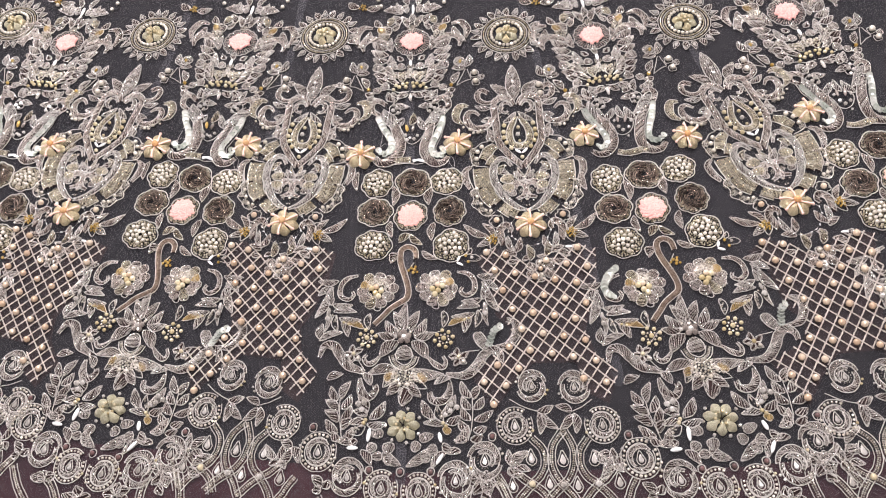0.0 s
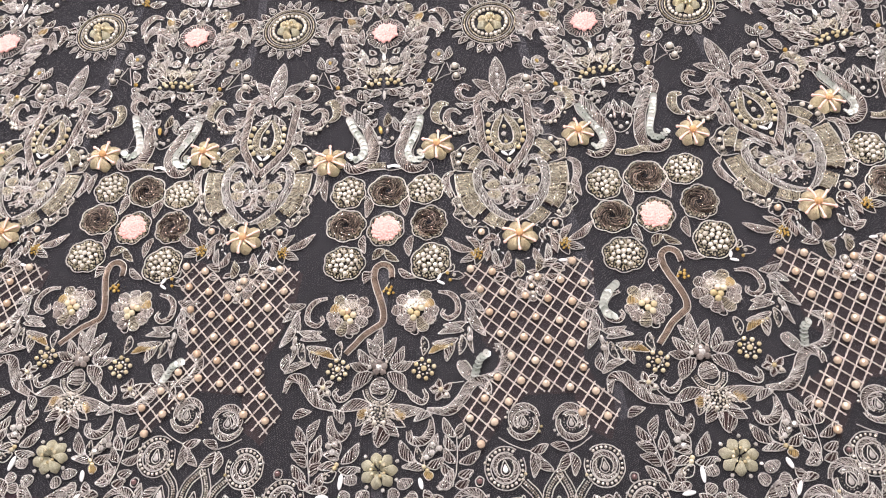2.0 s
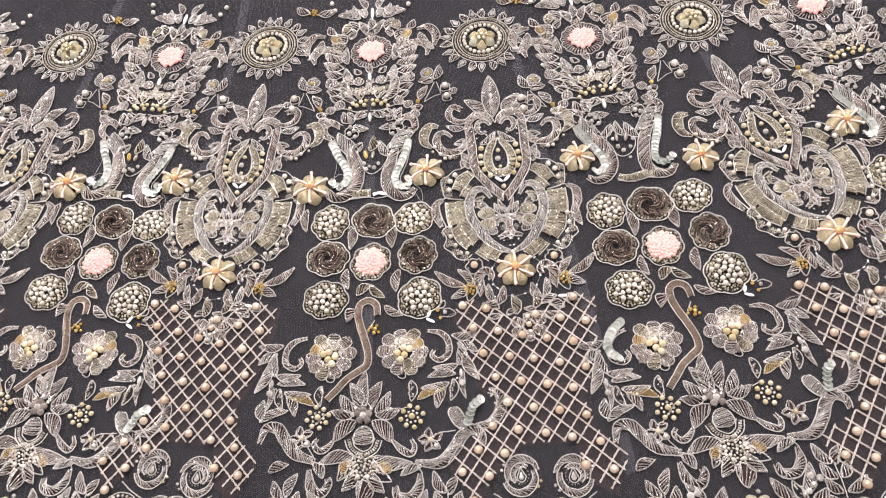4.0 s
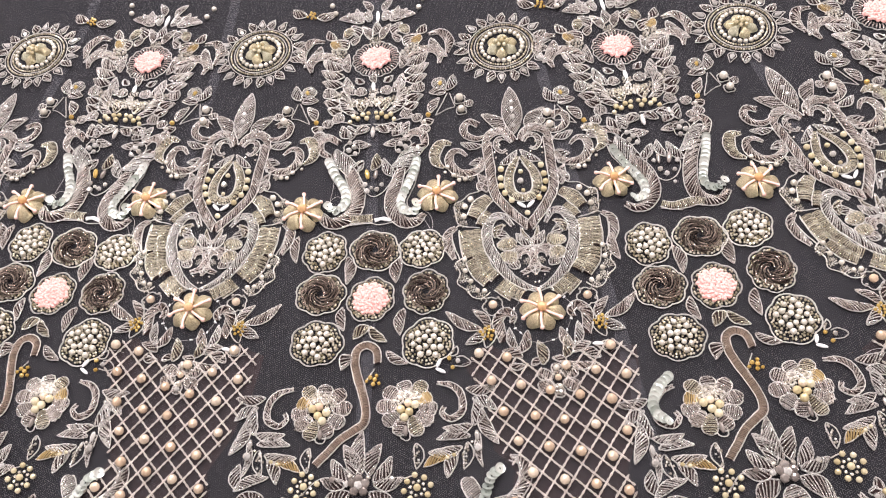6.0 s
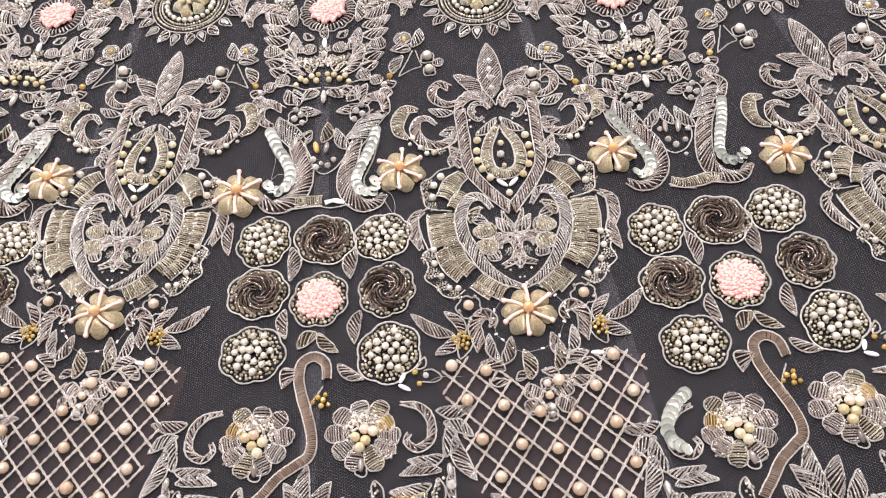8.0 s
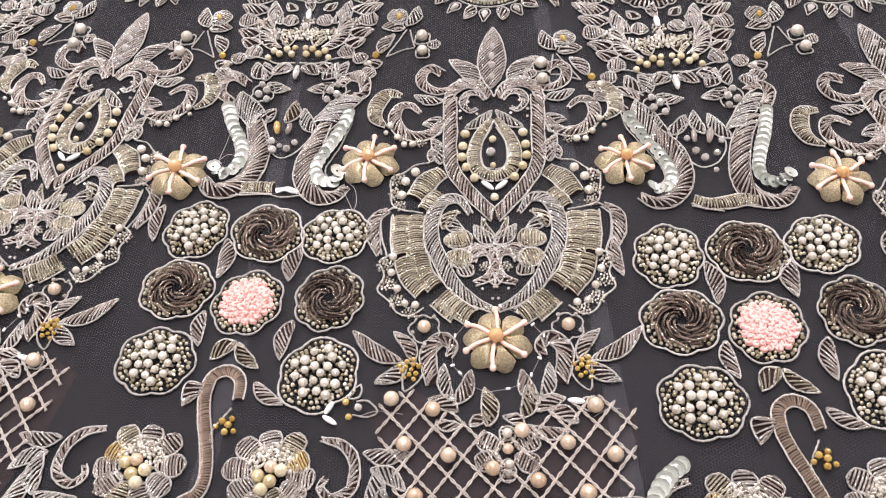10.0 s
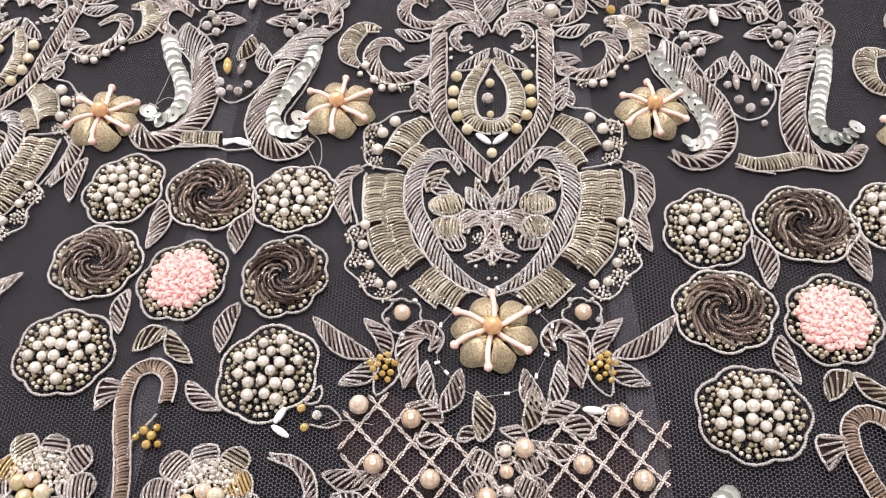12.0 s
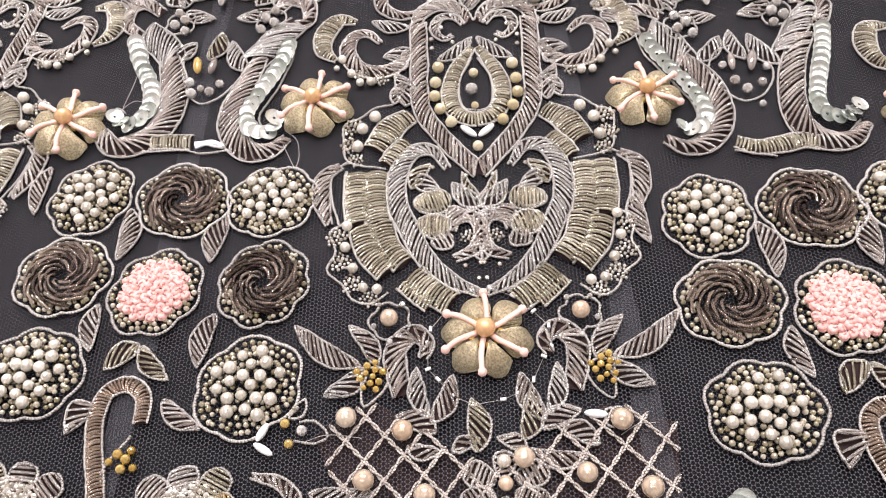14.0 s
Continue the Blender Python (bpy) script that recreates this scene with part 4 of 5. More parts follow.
thing("A", "crystal_drop", "clear teardrop crystal in cord setting", "crystal drop", -18.4, -187.9)
drop(-18.4, -187.9, 6.1)
thing("A", "crystal_drop", "clear teardrop crystal in cord setting", "crystal drop", 2.8, -190.5)
drop(2.8, -190.5, 6.1)
thing("A", "crystal_drop", "clear teardrop crystal in cord setting", "crystal drop", 24.0, -191.7)
drop(24.0, -191.7, 6.0)
thing("A", "crystal_drop", "clear teardrop crystal in cord setting", "crystal drop", -7.8, -206.4)
drop(-7.8, -206.4, 5.7)
thing("A", "crystal_drop", "clear teardrop crystal in cord setting", "crystal drop", 10.8, -208.8)
drop(10.8, -208.8, 5.9)
thing("A", "crystal_drop", "clear teardrop crystal in cord setting", "crystal drop", -32.7, -205.8)
drop(-32.7, -205.8, 5.5)
thing("A", "crystal_drop", "clear teardrop crystal in cord setting", "crystal drop", 38.7, -208.7)
drop(38.7, -208.7, 5.9)
thing("A", "palm_leaves", "small palm of purl leaves over the border", "leaf spray", -28.9, -190.9)
leaf("m", -32.1, -191.5, -33.4, -180.5, 5.0)
leaf("m", -30.8, -191.9, -20.5, -182.2, 5.8)
leaf("m", -29.6, -193.7, -20.1, -195.8, 4.8)
leaf("m", -32.8, -192.1, -32.1, -199.5, 4.5)
thing("A", "palm_leaves", "small palm of purl leaves over the border", "leaf spray", 34.0, -194.2)
leaf("m", 34.2, -195.4, 24.5, -185.2, 5.5)
leaf("m", 34.9, -194.8, 37.1, -184.9, 5.2)
leaf("m", 35.3, -196.8, 29.1, -199.0, 5.2)
leaf("m", 36.0, -196.2, 41.2, -201.3, 4.9)
thing("B", "dark_rosette", "dark bronze coiled purl rosette ringed with seed beads", "rosette", 1.3, 31.9)
rosette(1.3, 31.9, 14.4, "dark")
thing("B", "dark_rosette", "dark bronze coiled purl rosette ringed with seed beads", "rosette", -29.6, 4.3)
rosette(-29.6, 4.3, 13.9, "dark")
thing("B", "dark_rosette", "dark bronze coiled purl rosette ringed with seed beads", "rosette", 31.5, 2.2)
rosette(31.5, 2.2, 13.6, "dark")
thing("B", "pearl_rosette", "rosette of ivory pearls ringed with seed beads", "rosette", -28.8, 32.7)
rosette(-28.8, 32.7, 13.6, "pearl")
thing("B", "pearl_rosette", "rosette of ivory pearls ringed with seed beads", "rosette", 29.5, 31.5)
rosette(29.5, 31.5, 13.4, "pearl")
thing("B", "pearl_rosette", "large rosette of ivory pearls ringed with seed beads", "rosette", -29.6, -27.0)
rosette(-29.6, -27.0, 14.4, "pearl")
thing("B", "pearl_rosette", "large rosette of ivory pearls ringed with seed beads", "rosette", 32.7, -29.9)
rosette(32.7, -29.9, 14.6, "pearl")
thing("B", "pink_rosette", "rosette of pink French knots ringed with seed beads", "rosette", -0.1, -0.9)
rosette(-0.1, -0.9, 13.8, "pink")
thing("B", "rosette_leaves", "slim bronze purl leaves between the rosettes", "leaves", -4.3, -8.8)
leaf("d", -14.9, 28.8, -14.8, 10.2, 6.3)
leaf("d", 16.3, 25.7, 14.1, 9.5, 6.7)
leaf("d", -16.2, -5.2, -15.1, -19.9, 5.5)
leaf("d", 19.3, -7.8, 17.1, -24.6, 5.8)
leaf("g", -0.9, -17.7, -9.0, -25.5, 6.5)
leaf("g", -0.0, -18.5, 9.7, -28.1, 5.3)
leaf("d", 9.8, -34.0, 21.5, -42.0, 5.1)
leaf("d", -7.3, -36.6, -14.9, -44.0, 7.2, -0.35)
leaf("d", -45.7, 45.4, -45.9, 26.8, 5.3)
thing("B", "bronze_vine", "bronze beaded S-shaped vine stem edged with cord", "vine", -4.7, -59.1)
band("b", (3.2, 3.8, 4.0, 3.8, 3.6, 3.2,), 5.1, -40.8, 4.0, -33.1, -1.5, -29.7, -6.7, -33.0, -7.2, -42.0, -4.3, -52.6, -0.7, -65.4, -1.0, -74.6, -6.1, -78.8, -13.0, -83.2, -19.1, -89.7, -25.7, -96.6)
fill("amber", 3.0, -50.9, 4.1, 6)
cord(3.4, -44.2, -1.6, -53.1, -1.4, -57.6)
thing("B", "swan_scroll", "purl-wire swan scroll with overlapping silver sequins", "scroll", -24.6, 82.5, rows=(0, 1, 2))
band("s", (8.5, 10.6, 8.5,), -29.8, 108.0, -21.1, 99.8, -14.2, 90.8)
band("d", (6.5, 9.1, 9.1, 8.6, 4.3,), -17.1, 93.0, -13.0, 82.0, -11.2, 70.4, -13.0, 61.1, -19.0, 54.9, -27.3, 53.6, -33.1, 59.5)
sequins((-30.2, 99.5), (-25.6, 88.9), (-20.6, 80.3), (-17.8, 71.5), (-19.0, 65.1), (-23.9, 61.3), (-29.2, 65.3), 14, 6.3)
cord(-29.4, 105.7, -29.5, 91.7, -24.0, 80.9, -19.1, 70.6, -20.5, 65.1, -26.6, 62.8, -31.6, 66.8, -30.1, 70.3, -26.8, 68.2)
band("d", (2.7, 5.0, 3.6,), -30.8, 105.1, -36.8, 110.5, -37.2, 118.8, -31.6, 121.0, -24.9, 116.0)
thing("B", "swan_scroll", "purl-wire swan scroll with bright silver sequins", "scroll", 17.0, 75.2, rows=(0, 1, 2))
thread(29.4, 59.4, 33.9, 55.1, 35.6, 48.2, 34.8, 43.7)
thread(28.7, 55.2, 31.8, 49.2, 34.3, 44.6)
band("s", (8.0, 10.6, 9.6,), 27.0, 109.5, 21.1, 102.4, 13.4, 90.1)
band("d", (4.5, 7.4, 8.2, 7.4, 3.0,), 15.8, 92.7, 12.8, 80.1, 10.2, 68.5, 12.2, 57.8, 18.2, 51.2, 25.3, 51.1, 30.4, 56.6)
sequins((25.6, 96.7), (24.0, 88.7), (21.3, 80.9), (18.6, 73.3), (16.2, 66.9), (16.9, 61.1), (20.5, 57.7), (25.3, 58.1), (25.3, 63.8), 16, 6.1)
cord(27.1, 100.0, 26.9, 90.2, 23.8, 77.3, 20.0, 67.3, 20.9, 62.0, 24.4, 61.0, 27.4, 63.8)
band("d", (2.9, 4.9, 3.7,), 25.5, 108.5, 30.2, 110.0, 29.0, 118.8, 22.5, 120.8, 17.8, 115.6)
thread(-28.2, 70.7, -26.7, 78.9, -26.7, 86.8)
thread(-28.4, 69.7, -24.4, 72.7, -19.9, 72.1)
thing("B", "purl_bridge", "gold coil bar and white thread joining two scrolls", "trim", -1.4, 53.3, rows=(0, 1, 2))
band("g", (5.3,), -15.1, 55.4, -8.6, 55.5, -1.0, 55.4)
band("w", (2.9,), 0.3, 53.7, 4.8, 54.6, 10.0, 53.1)
cord(-17.1, 51.1, -4.0, 51.9, 3.8, 50.4, 12.8, 52.2)
thing("B", "heart_bud", "clear-bead bud with amber and grey marquise stones", "bud", -1.8, 85.7, rows=(0, 1, 2))
tube("amber", -6.3, 92.2, -4.7, 84.1, 4.2)
tube("grey", 0.3, 91.5, -0.6, 84.0, 3.7)
bead("crystal", -6.7, 80.5, 3.7)
bead("crystal", -5.2, 75.3, 4.0)
bead("crystal", 0.9, 76.2, 3.6)
bead("crystal", 3.8, 79.8, 3.2)
bead("crystal", -2.6, 77.9, 2.8)
leaf("g", -2.3, 92.1, -0.3, 105.3, 6.8)
leaf("s", -12.4, 91.8, -8.9, 100.5, 6.5)
cord(-12.0, 94.0, -10.1, 83.2, -4.9, 73.8, -0.1, 71.7, 5.3, 75.6, 11.2, 84.3)
leaf("s", 12.6, 85.8, 4.2, 100.7, 5.9)
thing("B", "satin_flower", "gold satin-stitched flower with pink stamens and amber bead", "flower", 38.4, 69.0, rows=(0, 1, 2))
flower(38.4, 69.0, 13.4, "gold")
thing("B", "satin_flower", "gold satin-stitched flower with pink stamens and amber bead", "flower", -43.7, 61.6, rows=(0, 1, 2))
flower(-43.7, 61.6, 13.9, "gold")
for side in (1, -1):
    thing("B", "bud_cluster", "clear bead cluster with purl leaves above scroll", "bud", -14.5, 116.2, side)
    bead("crystal", -17.8, 114.7, 3.6)
    bead("crystal", -14.8, 110.9, 4.0)
    bead("crystal", -18.2, 108.6, 3.9)
    bead("crystal", -13.9, 105.5, 3.6)
    leaf("s", -17.3, 118.2, -20.0, 130.2, 5.9)
    leaf("m", -15.8, 116.3, -4.1, 112.4, 5.9)
    ring(-16.6, 110.2, 5.8, 4)
    leaf("m", -5.7, 126.9, -15.4, 123.9, 6.9)
thing("B", "pompom_bouquet", "pink knotted pompom in a wreath of silver leaves", "bouquet", 0.0, 181.5, axis=-4.2)
pompom(0.9, 188.6, 10.4)
leaf("m", 18.0, 178.3, 18.6, 195.6, 6.1, mirror=True)
leaf("m", 22.4, 180.7, 36.1, 191.5, 7.8, mirror=True)
leaf("m", 20.8, 174.2, 36.9, 181.1, 8.3, mirror=True)
leaf("m", 20.9, 166.9, 35.5, 171.0, 7.9, mirror=True)
petal("m", 25.0, 159.2, 34.4, 160.3, 8.4, mirror=True)
leaf("m", 21.7, 150.7, 33.3, 152.6, 7.5, mirror=True)
leaf("m", 20.5, 143.3, 30.2, 145.9, 7.2, mirror=True)
petal("m", 18.6, 135.7, 26.0, 138.4, 8.2, mirror=True)
band("d", (1.4, 5.6, 6.4, 4.5, 1.1,), 20.7, 185.8, 28.9, 192.4, 38.6, 194.7, 44.9, 188.5, 44.0, 180.2, mirror=True)
leaf("s", 12.9, 157.0, 19.2, 173.3, 7.3, mirror=True)
band("m", (2.5, 6.3, 6.8, 2.7,), 14.8, 166.2, 19.4, 156.6, 16.9, 144.6, 10.7, 139.2, mirror=True)
leaf("g", 6.6, 141.4, 10.9, 152.6, 7.0, mirror=True)
fill("clear", 5.1, 149.0, 3.8, 9, mirror=True)
fill("clear", 13.9, 149.1, 3.8, 9, mirror=True)
fill("clear", 23.0, 157.1, 3.2, 7, mirror=True)
fill("clear", 29.0, 176.4, 3.0, 7, mirror=True)
petal("m", 4.8, 157.9, 11.8, 160.4, 7.1, mirror=True)
leaf("s", 6.6, 167.1, 12.6, 171.9, 4.9, mirror=True)
bead("gold", 3.5, 134.6, 3.6, mirror=True)
bead("gold", 6.2, 138.0, 3.6, mirror=True)
bead("gold", 9.4, 134.7, 3.6, mirror=True)
bead("gold", 12.3, 136.8, 3.6, mirror=True)
bead("gold", 14.5, 132.4, 3.3, mirror=True)
bead("gold", 2.5, 138.9, 3.2, mirror=True)
cord(1.0, 130.0, 9.6, 129.6, 17.1, 132.8, 26.5, 134.9, mirror=True)
leaf("m", 2.4, 127.3, 11.3, 122.4, 6.1, mirror=True)
tube("crystal", 1.1, 127.4, 1.1, 117.4, 4.2)
leaf("m", 13.7, 119.1, 19.6, 130.0, 6.8, mirror=True)
tube("white", -0.2, 166.1, 0.1, 158.8, 3.6)
bead("crystal", -0.2, 154.4, 3.5)
petal("a", 31.6, 208.4, 25.5, 201.7, 6.5, mirror=True)
leaf("m", 19.8, 200.3, 29.1, 209.5, 8.8, mirror=True)
leaf("m", 38.6, 204.7, 49.8, 185.7, 7.3, mirror=True)
band("d", (1.4, 5.7, 6.2, 1.4,), 36.7, 208.9, 45.7, 210.1, 51.4, 200.8, 49.8, 189.5, mirror=True)
fill("clear", 26.1, 196.2, 5.1, 11, mirror=True)
leaf("s", 11.8, 211.7, 17.9, 222.9, 7.4, mirror=True)
petal("g", 21.8, 210.8, 18.1, 220.3, 6.6, mirror=True)
bead("grey", 5.0, 213.3, 3.7, mirror=True)
leaf("m", 28.8, 209.9, 34.5, 219.1, 6.3, mirror=True)
leaf("m", 16.2, 203.7, 11.8, 212.1, 5.7, mirror=True)
leaf("m", -9.3, 225.8, -15.2, 240.0, 5.1, mirror=True)
leaf("m", -10.3, 235.4, -27.4, 230.9, 8.5, mirror=True)
bead("pearl", -32.9, 244.0, 4.1, mirror=True)
bead("pearl", -30.0, 235.7, 4.1, mirror=True)
tube("white", 0.6, 235.6, 0.9, 223.4, 3.6)
leaf("m", -9.9, 225.3, -21.4, 236.8, 6.3, mirror=True)
leaf("m", -4.4, 235.7, -10.8, 247.9, 5.3, mirror=True)
fill("clear", 0.0, 150.0, 4.2, 9)
fill("clear", 0.0, 158.0, 3.0, 7)
leaf("m", 0.0, 176.0, 0.5, 166.0, 5.0)
leaf("s", -2.0, 212.0, 0.0, 226.0, 6.0)
leaf("m", -4.0, 208.0, -10.0, 222.0, 6.0, mirror=True)
petal("m", -5.0, 226.0, -8.0, 236.0, 6.0, mirror=True)
fill("clear", 0.0, 206.0, 3.4, 8)
for side in (1, -1):
    thing("B", "side_twig", "twig with purl buds and three pearls on net", "twig", -42.1, 145.0, side, axis=-4.2)
    leaf("m", 38.3, 136.7, 43.9, 148.9, 6.3)
    petal("m", 32.8, 134.2, 26.3, 131.9, 6.3)
    petal("m", 31.8, 125.9, 36.9, 120.7, 6.0)
    bead("amber", 37.0, 133.8, 3.7)
    petal("m", 26.3, 122.3, 33.7, 120.3, 6.5)
    leaf("m", 40.2, 130.0, 31.8, 129.2, 6.0)
    bead("pearl", 34.4, 129.0, 2.9)
    leaf("m", 48.3, 153.3, 37.3, 154.2, 6.9)
    leaf("s", 49.3, 155.0, 53.5, 168.9, 6.4)
    petal("s", 47.5, 156.6, 41.4, 165.8, 8.8)
    tube("amber", 44.4, 158.8, 45.4, 163.0, 3.5)
    cord(49.3, 152.4, 45.6, 143.1, 41.7, 133.9)
    cord(51.0, 152.2, 54.3, 140.4)
    cord(54.3, 139.8, 48.1, 137.7, 41.7, 133.9)
    bead("pearl", 57.6, 146.0, 5.8)
    bead("pearl", 58.6, 136.2, 5.5)
    petal("m", 60.4, 142.4, 66.1, 141.9, 5.2)
    ring(57.6, 146.0, 4.0, 4)
    ring(58.6, 136.2, 3.6, 4)
thing("B", "tube_pair", "two white tube beads with brown and clear beads", "beads", 46.2, -42.3)
tube("white", 40.0, -40.1, 37.5, -45.4, 2.8)
tube("white", 36.7, -45.7, 42.6, -48.9, 2.7)
bead("amber", 44.4, -40.3, 2.8)
bead("crystal", 49.1, -42.1, 3.0)
bead("amber", 46.2, -45.8, 2.7)
leaf("c", 45.2, -38.8, 48.6, -33.0, 3.6)
cord(47.2, -44.6, 53.3, -45.2, 55.9, -42.9, 52.5, -39.6, 48.0, -39.6)
thing("B", "sequin_curl", "curl of overlapping bright silver sequins beside blossom", "sequins", -49.0, -54.0, rows=(3,))
sequins((-42.0, -48.5), (-48.5, -53.0), (-53.8, -60.5), (-53.6, -67.0), (-49.5, -71.5), 12, 6.0)
thing("B", "star_flower", "star flower of purl leaves with grey crystal centre", "flower", -1.8, -112.5)
leaf("m", -1.4, -102.1, -1.6, -79.3, 7.8)
leaf("m", -5.1, -103.3, -11.2, -86.5, 7.5)
leaf("m", 2.5, -103.1, 8.6, -86.7, 7.5)
leaf("m", -7.2, -105.4, -16.8, -93.9, 6.8)
leaf("m", 4.8, -106.3, 14.0, -93.5, 6.7)
leaf("m", -8.6, -107.2, -21.9, -104.0, 6.4)
leaf("m", 5.2, -107.8, 20.7, -104.8, 6.4)
leaf("m", -6.8, -111.0, -20.5, -123.2, 9.2)
leaf("m", 3.1, -111.6, 15.7, -125.7, 9.2)
petal("m", -2.1, -114.6, -2.0, -126.3, 11.6)
band("p", (3.9,), -11.1, -122.1, -8.5, -128.5, -1.9, -132.4, 4.5, -129.3, 7.1, -123.3)
bead("grey", -2.3, -105.0, 5.3)
bead("grey", -5.4, -107.0, 5.0)
bead("grey", 1.1, -107.5, 5.0)
bead("grey", -4.3, -111.1, 5.0)
bead("grey", 0.3, -111.4, 4.9)
bead("crystal", -2.2, -108.3, 5.3)
bead("crystal", -8.6, -107.3, 3.6)
bead("crystal", 14.7, -105.5, 3.5)
bead("grey", -16.1, -104.8, 3.6)
bead("silver", -6.9, -103.2, 2.9)
bead("silver", 2.5, -104.3, 2.8)
band("m", (1.0, 3.5, 2.4, 1.0,), 15.7, -124.8, 21.2, -130.4, 26.9, -133.3, 29.1, -128.9, 27.0, -124.1)
band("m", (1.1, 3.5, 2.5, 1.1,), -20.5, -123.2, -24.9, -127.7, -29.1, -128.5, -32.1, -124.2, -29.8, -121.0)
thing("B", "lower_star", "downward star of clear beads and purl leaves", "flower", -3.7, -142.1)
leaf("m", -7.5, -133.5, -28.8, -136.3, 8.0)
leaf("m", 4.0, -133.9, 27.6, -138.5, 7.9)
leaf("c", -6.6, -137.7, -17.0, -147.1, 6.9)
leaf("c", 2.9, -138.3, 15.4, -149.1, 6.9)
leaf("m", -6.2, -141.8, -13.9, -153.2, 6.9)
leaf("m", 2.9, -143.2, 11.0, -155.3, 6.9)
leaf("m", -1.6, -147.2, -2.1, -161.8, 10.6)
petal("a", -11.0, -135.0, -15.1, -142.1, 5.2)
petal("a", 8.9, -136.6, 14.3, -143.9, 5.2)
fill("clear", -1.7, -139.8, 7.6, 22)
bead("pearl", -4.7, -145.3, 3.1)
bead("pearl", 1.2, -145.7, 3.1)
bead("silver", -7.5, -137.3, 2.8)
bead("silver", 4.1, -138.1, 2.8)
cord(-31.8, -134.9, -28.3, -136.3)
thing("B", "gold_floret", "floret of gold beads round a pale bead", "floret", -30.3, -108.0)
floret(-30.3, -108.0, 7.9, "gold")
thing("B", "gold_floret", "floret of pale gold beads round a clear bead", "floret", 27.6, -110.6)
floret(27.6, -110.6, 8.0, "gold")
thing("B", "silver_floret", "small purl floret with pearl and gold beads", "floret", -31.3, -117.4)
floret(-39.9, -120.1, 7.5, "silver")
cord(-36.2, -115.8, -24.2, -104.7, -20.6, -104.1)
cord(-35.7, -125.8, -31.0, -134.1)
thing("B", "silver_floret", "small purl floret with pearl and gold beads", "floret", 36.7, -115.0)
floret(38.6, -125.4, 7.6, "silver")
cord(20.2, -105.2, 27.7, -102.9)
cord(43.4, -121.3, 53.7, -120.2)
thing("B", "border_scroll", "large purl-wire scroll with curling ends", "scroll", 47.5, -131.5)
band("m", (1.7, 6.1, 6.5, 5.8, 2.4,), 29.4, -138.3, 42.9, -139.7, 51.6, -132.8, 57.3, -124.0, 63.3, -120.2, 68.9, -123.9, 69.5, -130.1)
petal("m", 59.7, -121.0, 51.6, -106.0, 7.5)
band("m", (1.4, 5.1, 5.8, 5.1, 2.4,), 65.5, -118.2, 75.3, -116.7, 81.5, -107.7, 80.6, -98.9, 74.2, -96.5)
leaf("s", 32.7, -140.8, 20.8, -145.7, 5.1)
band("m", (1.4, 5.1, 5.1, 2.4,), 32.3, -145.0, 31.5, -153.1, 26.1, -159.0, 19.0, -157.4, 17.4, -151.8)
leaf("m", 29.4, -138.0, 44.6, -138.9, 3.4)
cord(29.4, -138.0, 33.5, -145.1)
thing("B", "border_scroll", "large purl-wire scroll with curling ends", "scroll", -45.1, -128.4)
band("m", (1.8, 5.4, 6.5, 6.5, 2.5,), -66.1, -122.0, -62.3, -112.6, -55.1, -113.1, -49.6, -121.3, -42.6, -129.8, -31.3, -134.9)
leaf("m", -67.1, -108.2, -49.4, -102.0, 5.5)
leaf("s", -66.3, -107.3, -65.4, -94.3, 6.2)
leaf("s", -31.8, -135.8, -25.7, -145.2, 5.9)
band("m", (1.4, 5.2, 5.2, 2.4,), -34.2, -139.5, -32.7, -149.6, -27.0, -154.3, -22.1, -148.8, -22.8, -145.0)
leaf("m", -59.0, -139.6, -47.0, -135.7, 5.6)
thing("B", "sequin_stack", "overlapping stack of bright silver sequins", "sequins", 64.5, -109.3)
sequins((61.1, -116.8), (62.7, -111.9), (65.0, -106.2), (69.2, -102.4), 7, 5.8)
thing("B", "palm_spray", "tall palm spray of bronze purl leaves", "leaf spray", -47.0, -168.6)
leaf("m", -49.6, -156.2, -55.5, -145.3, 5.5)
leaf("m", -47.4, -155.3, -40.9, -141.5, 5.9)
leaf("m", -49.0, -164.7, -58.9, -155.2, 6.2)
leaf("m", -46.2, -162.9, -39.9, -152.3, 5.9)
leaf("m", -48.5, -172.2, -58.6, -163.1, 6.2)
leaf("m", -45.7, -170.4, -39.0, -160.7, 5.8)
leaf("m", -48.0, -180.1, -57.3, -170.7, 6.1)
leaf("m", -45.2, -177.8, -38.9, -169.7, 5.8)
leaf("m", -46.3, -186.9, -52.2, -178.9, 5.4)
leaf("m", -43.6, -186.0, -37.4, -176.7, 6.1)
leaf("m", -37.7, -188.9, -48.6, -185.9, 5.4)
cord(-48.2, -155.3, -47.1, -171.3, -44.5, -186.0)
thing("B", "palm_spray", "tall palm spray of bronze purl leaves", "leaf spray", 46.5, -172.3)
leaf("m", 46.9, -157.2, 40.2, -144.1, 5.7)
leaf("m", 49.0, -158.2, 53.8, -148.0, 5.4)
leaf("m", 46.8, -165.6, 40.6, -156.1, 5.7)
leaf("m", 49.5, -165.7, 56.2, -156.5, 5.7)
leaf("m", 46.7, -173.8, 40.1, -164.5, 5.6)
leaf("m", 49.4, -173.9, 62.7, -166.9, 5.6)
leaf("m", 45.8, -181.1, 37.9, -173.6, 5.6)
leaf("m", 48.8, -181.1, 58.2, -179.2, 5.6)
leaf("m", 44.0, -188.2, 35.2, -188.0, 5.6)
leaf("m", 46.6, -187.9, 55.4, -184.9, 5.6)
leaf("m", 39.6, -196.1, 29.1, -196.7, 5.2)
cord(48.3, -157.2, 47.8, -175.7, 44.8, -188.2)
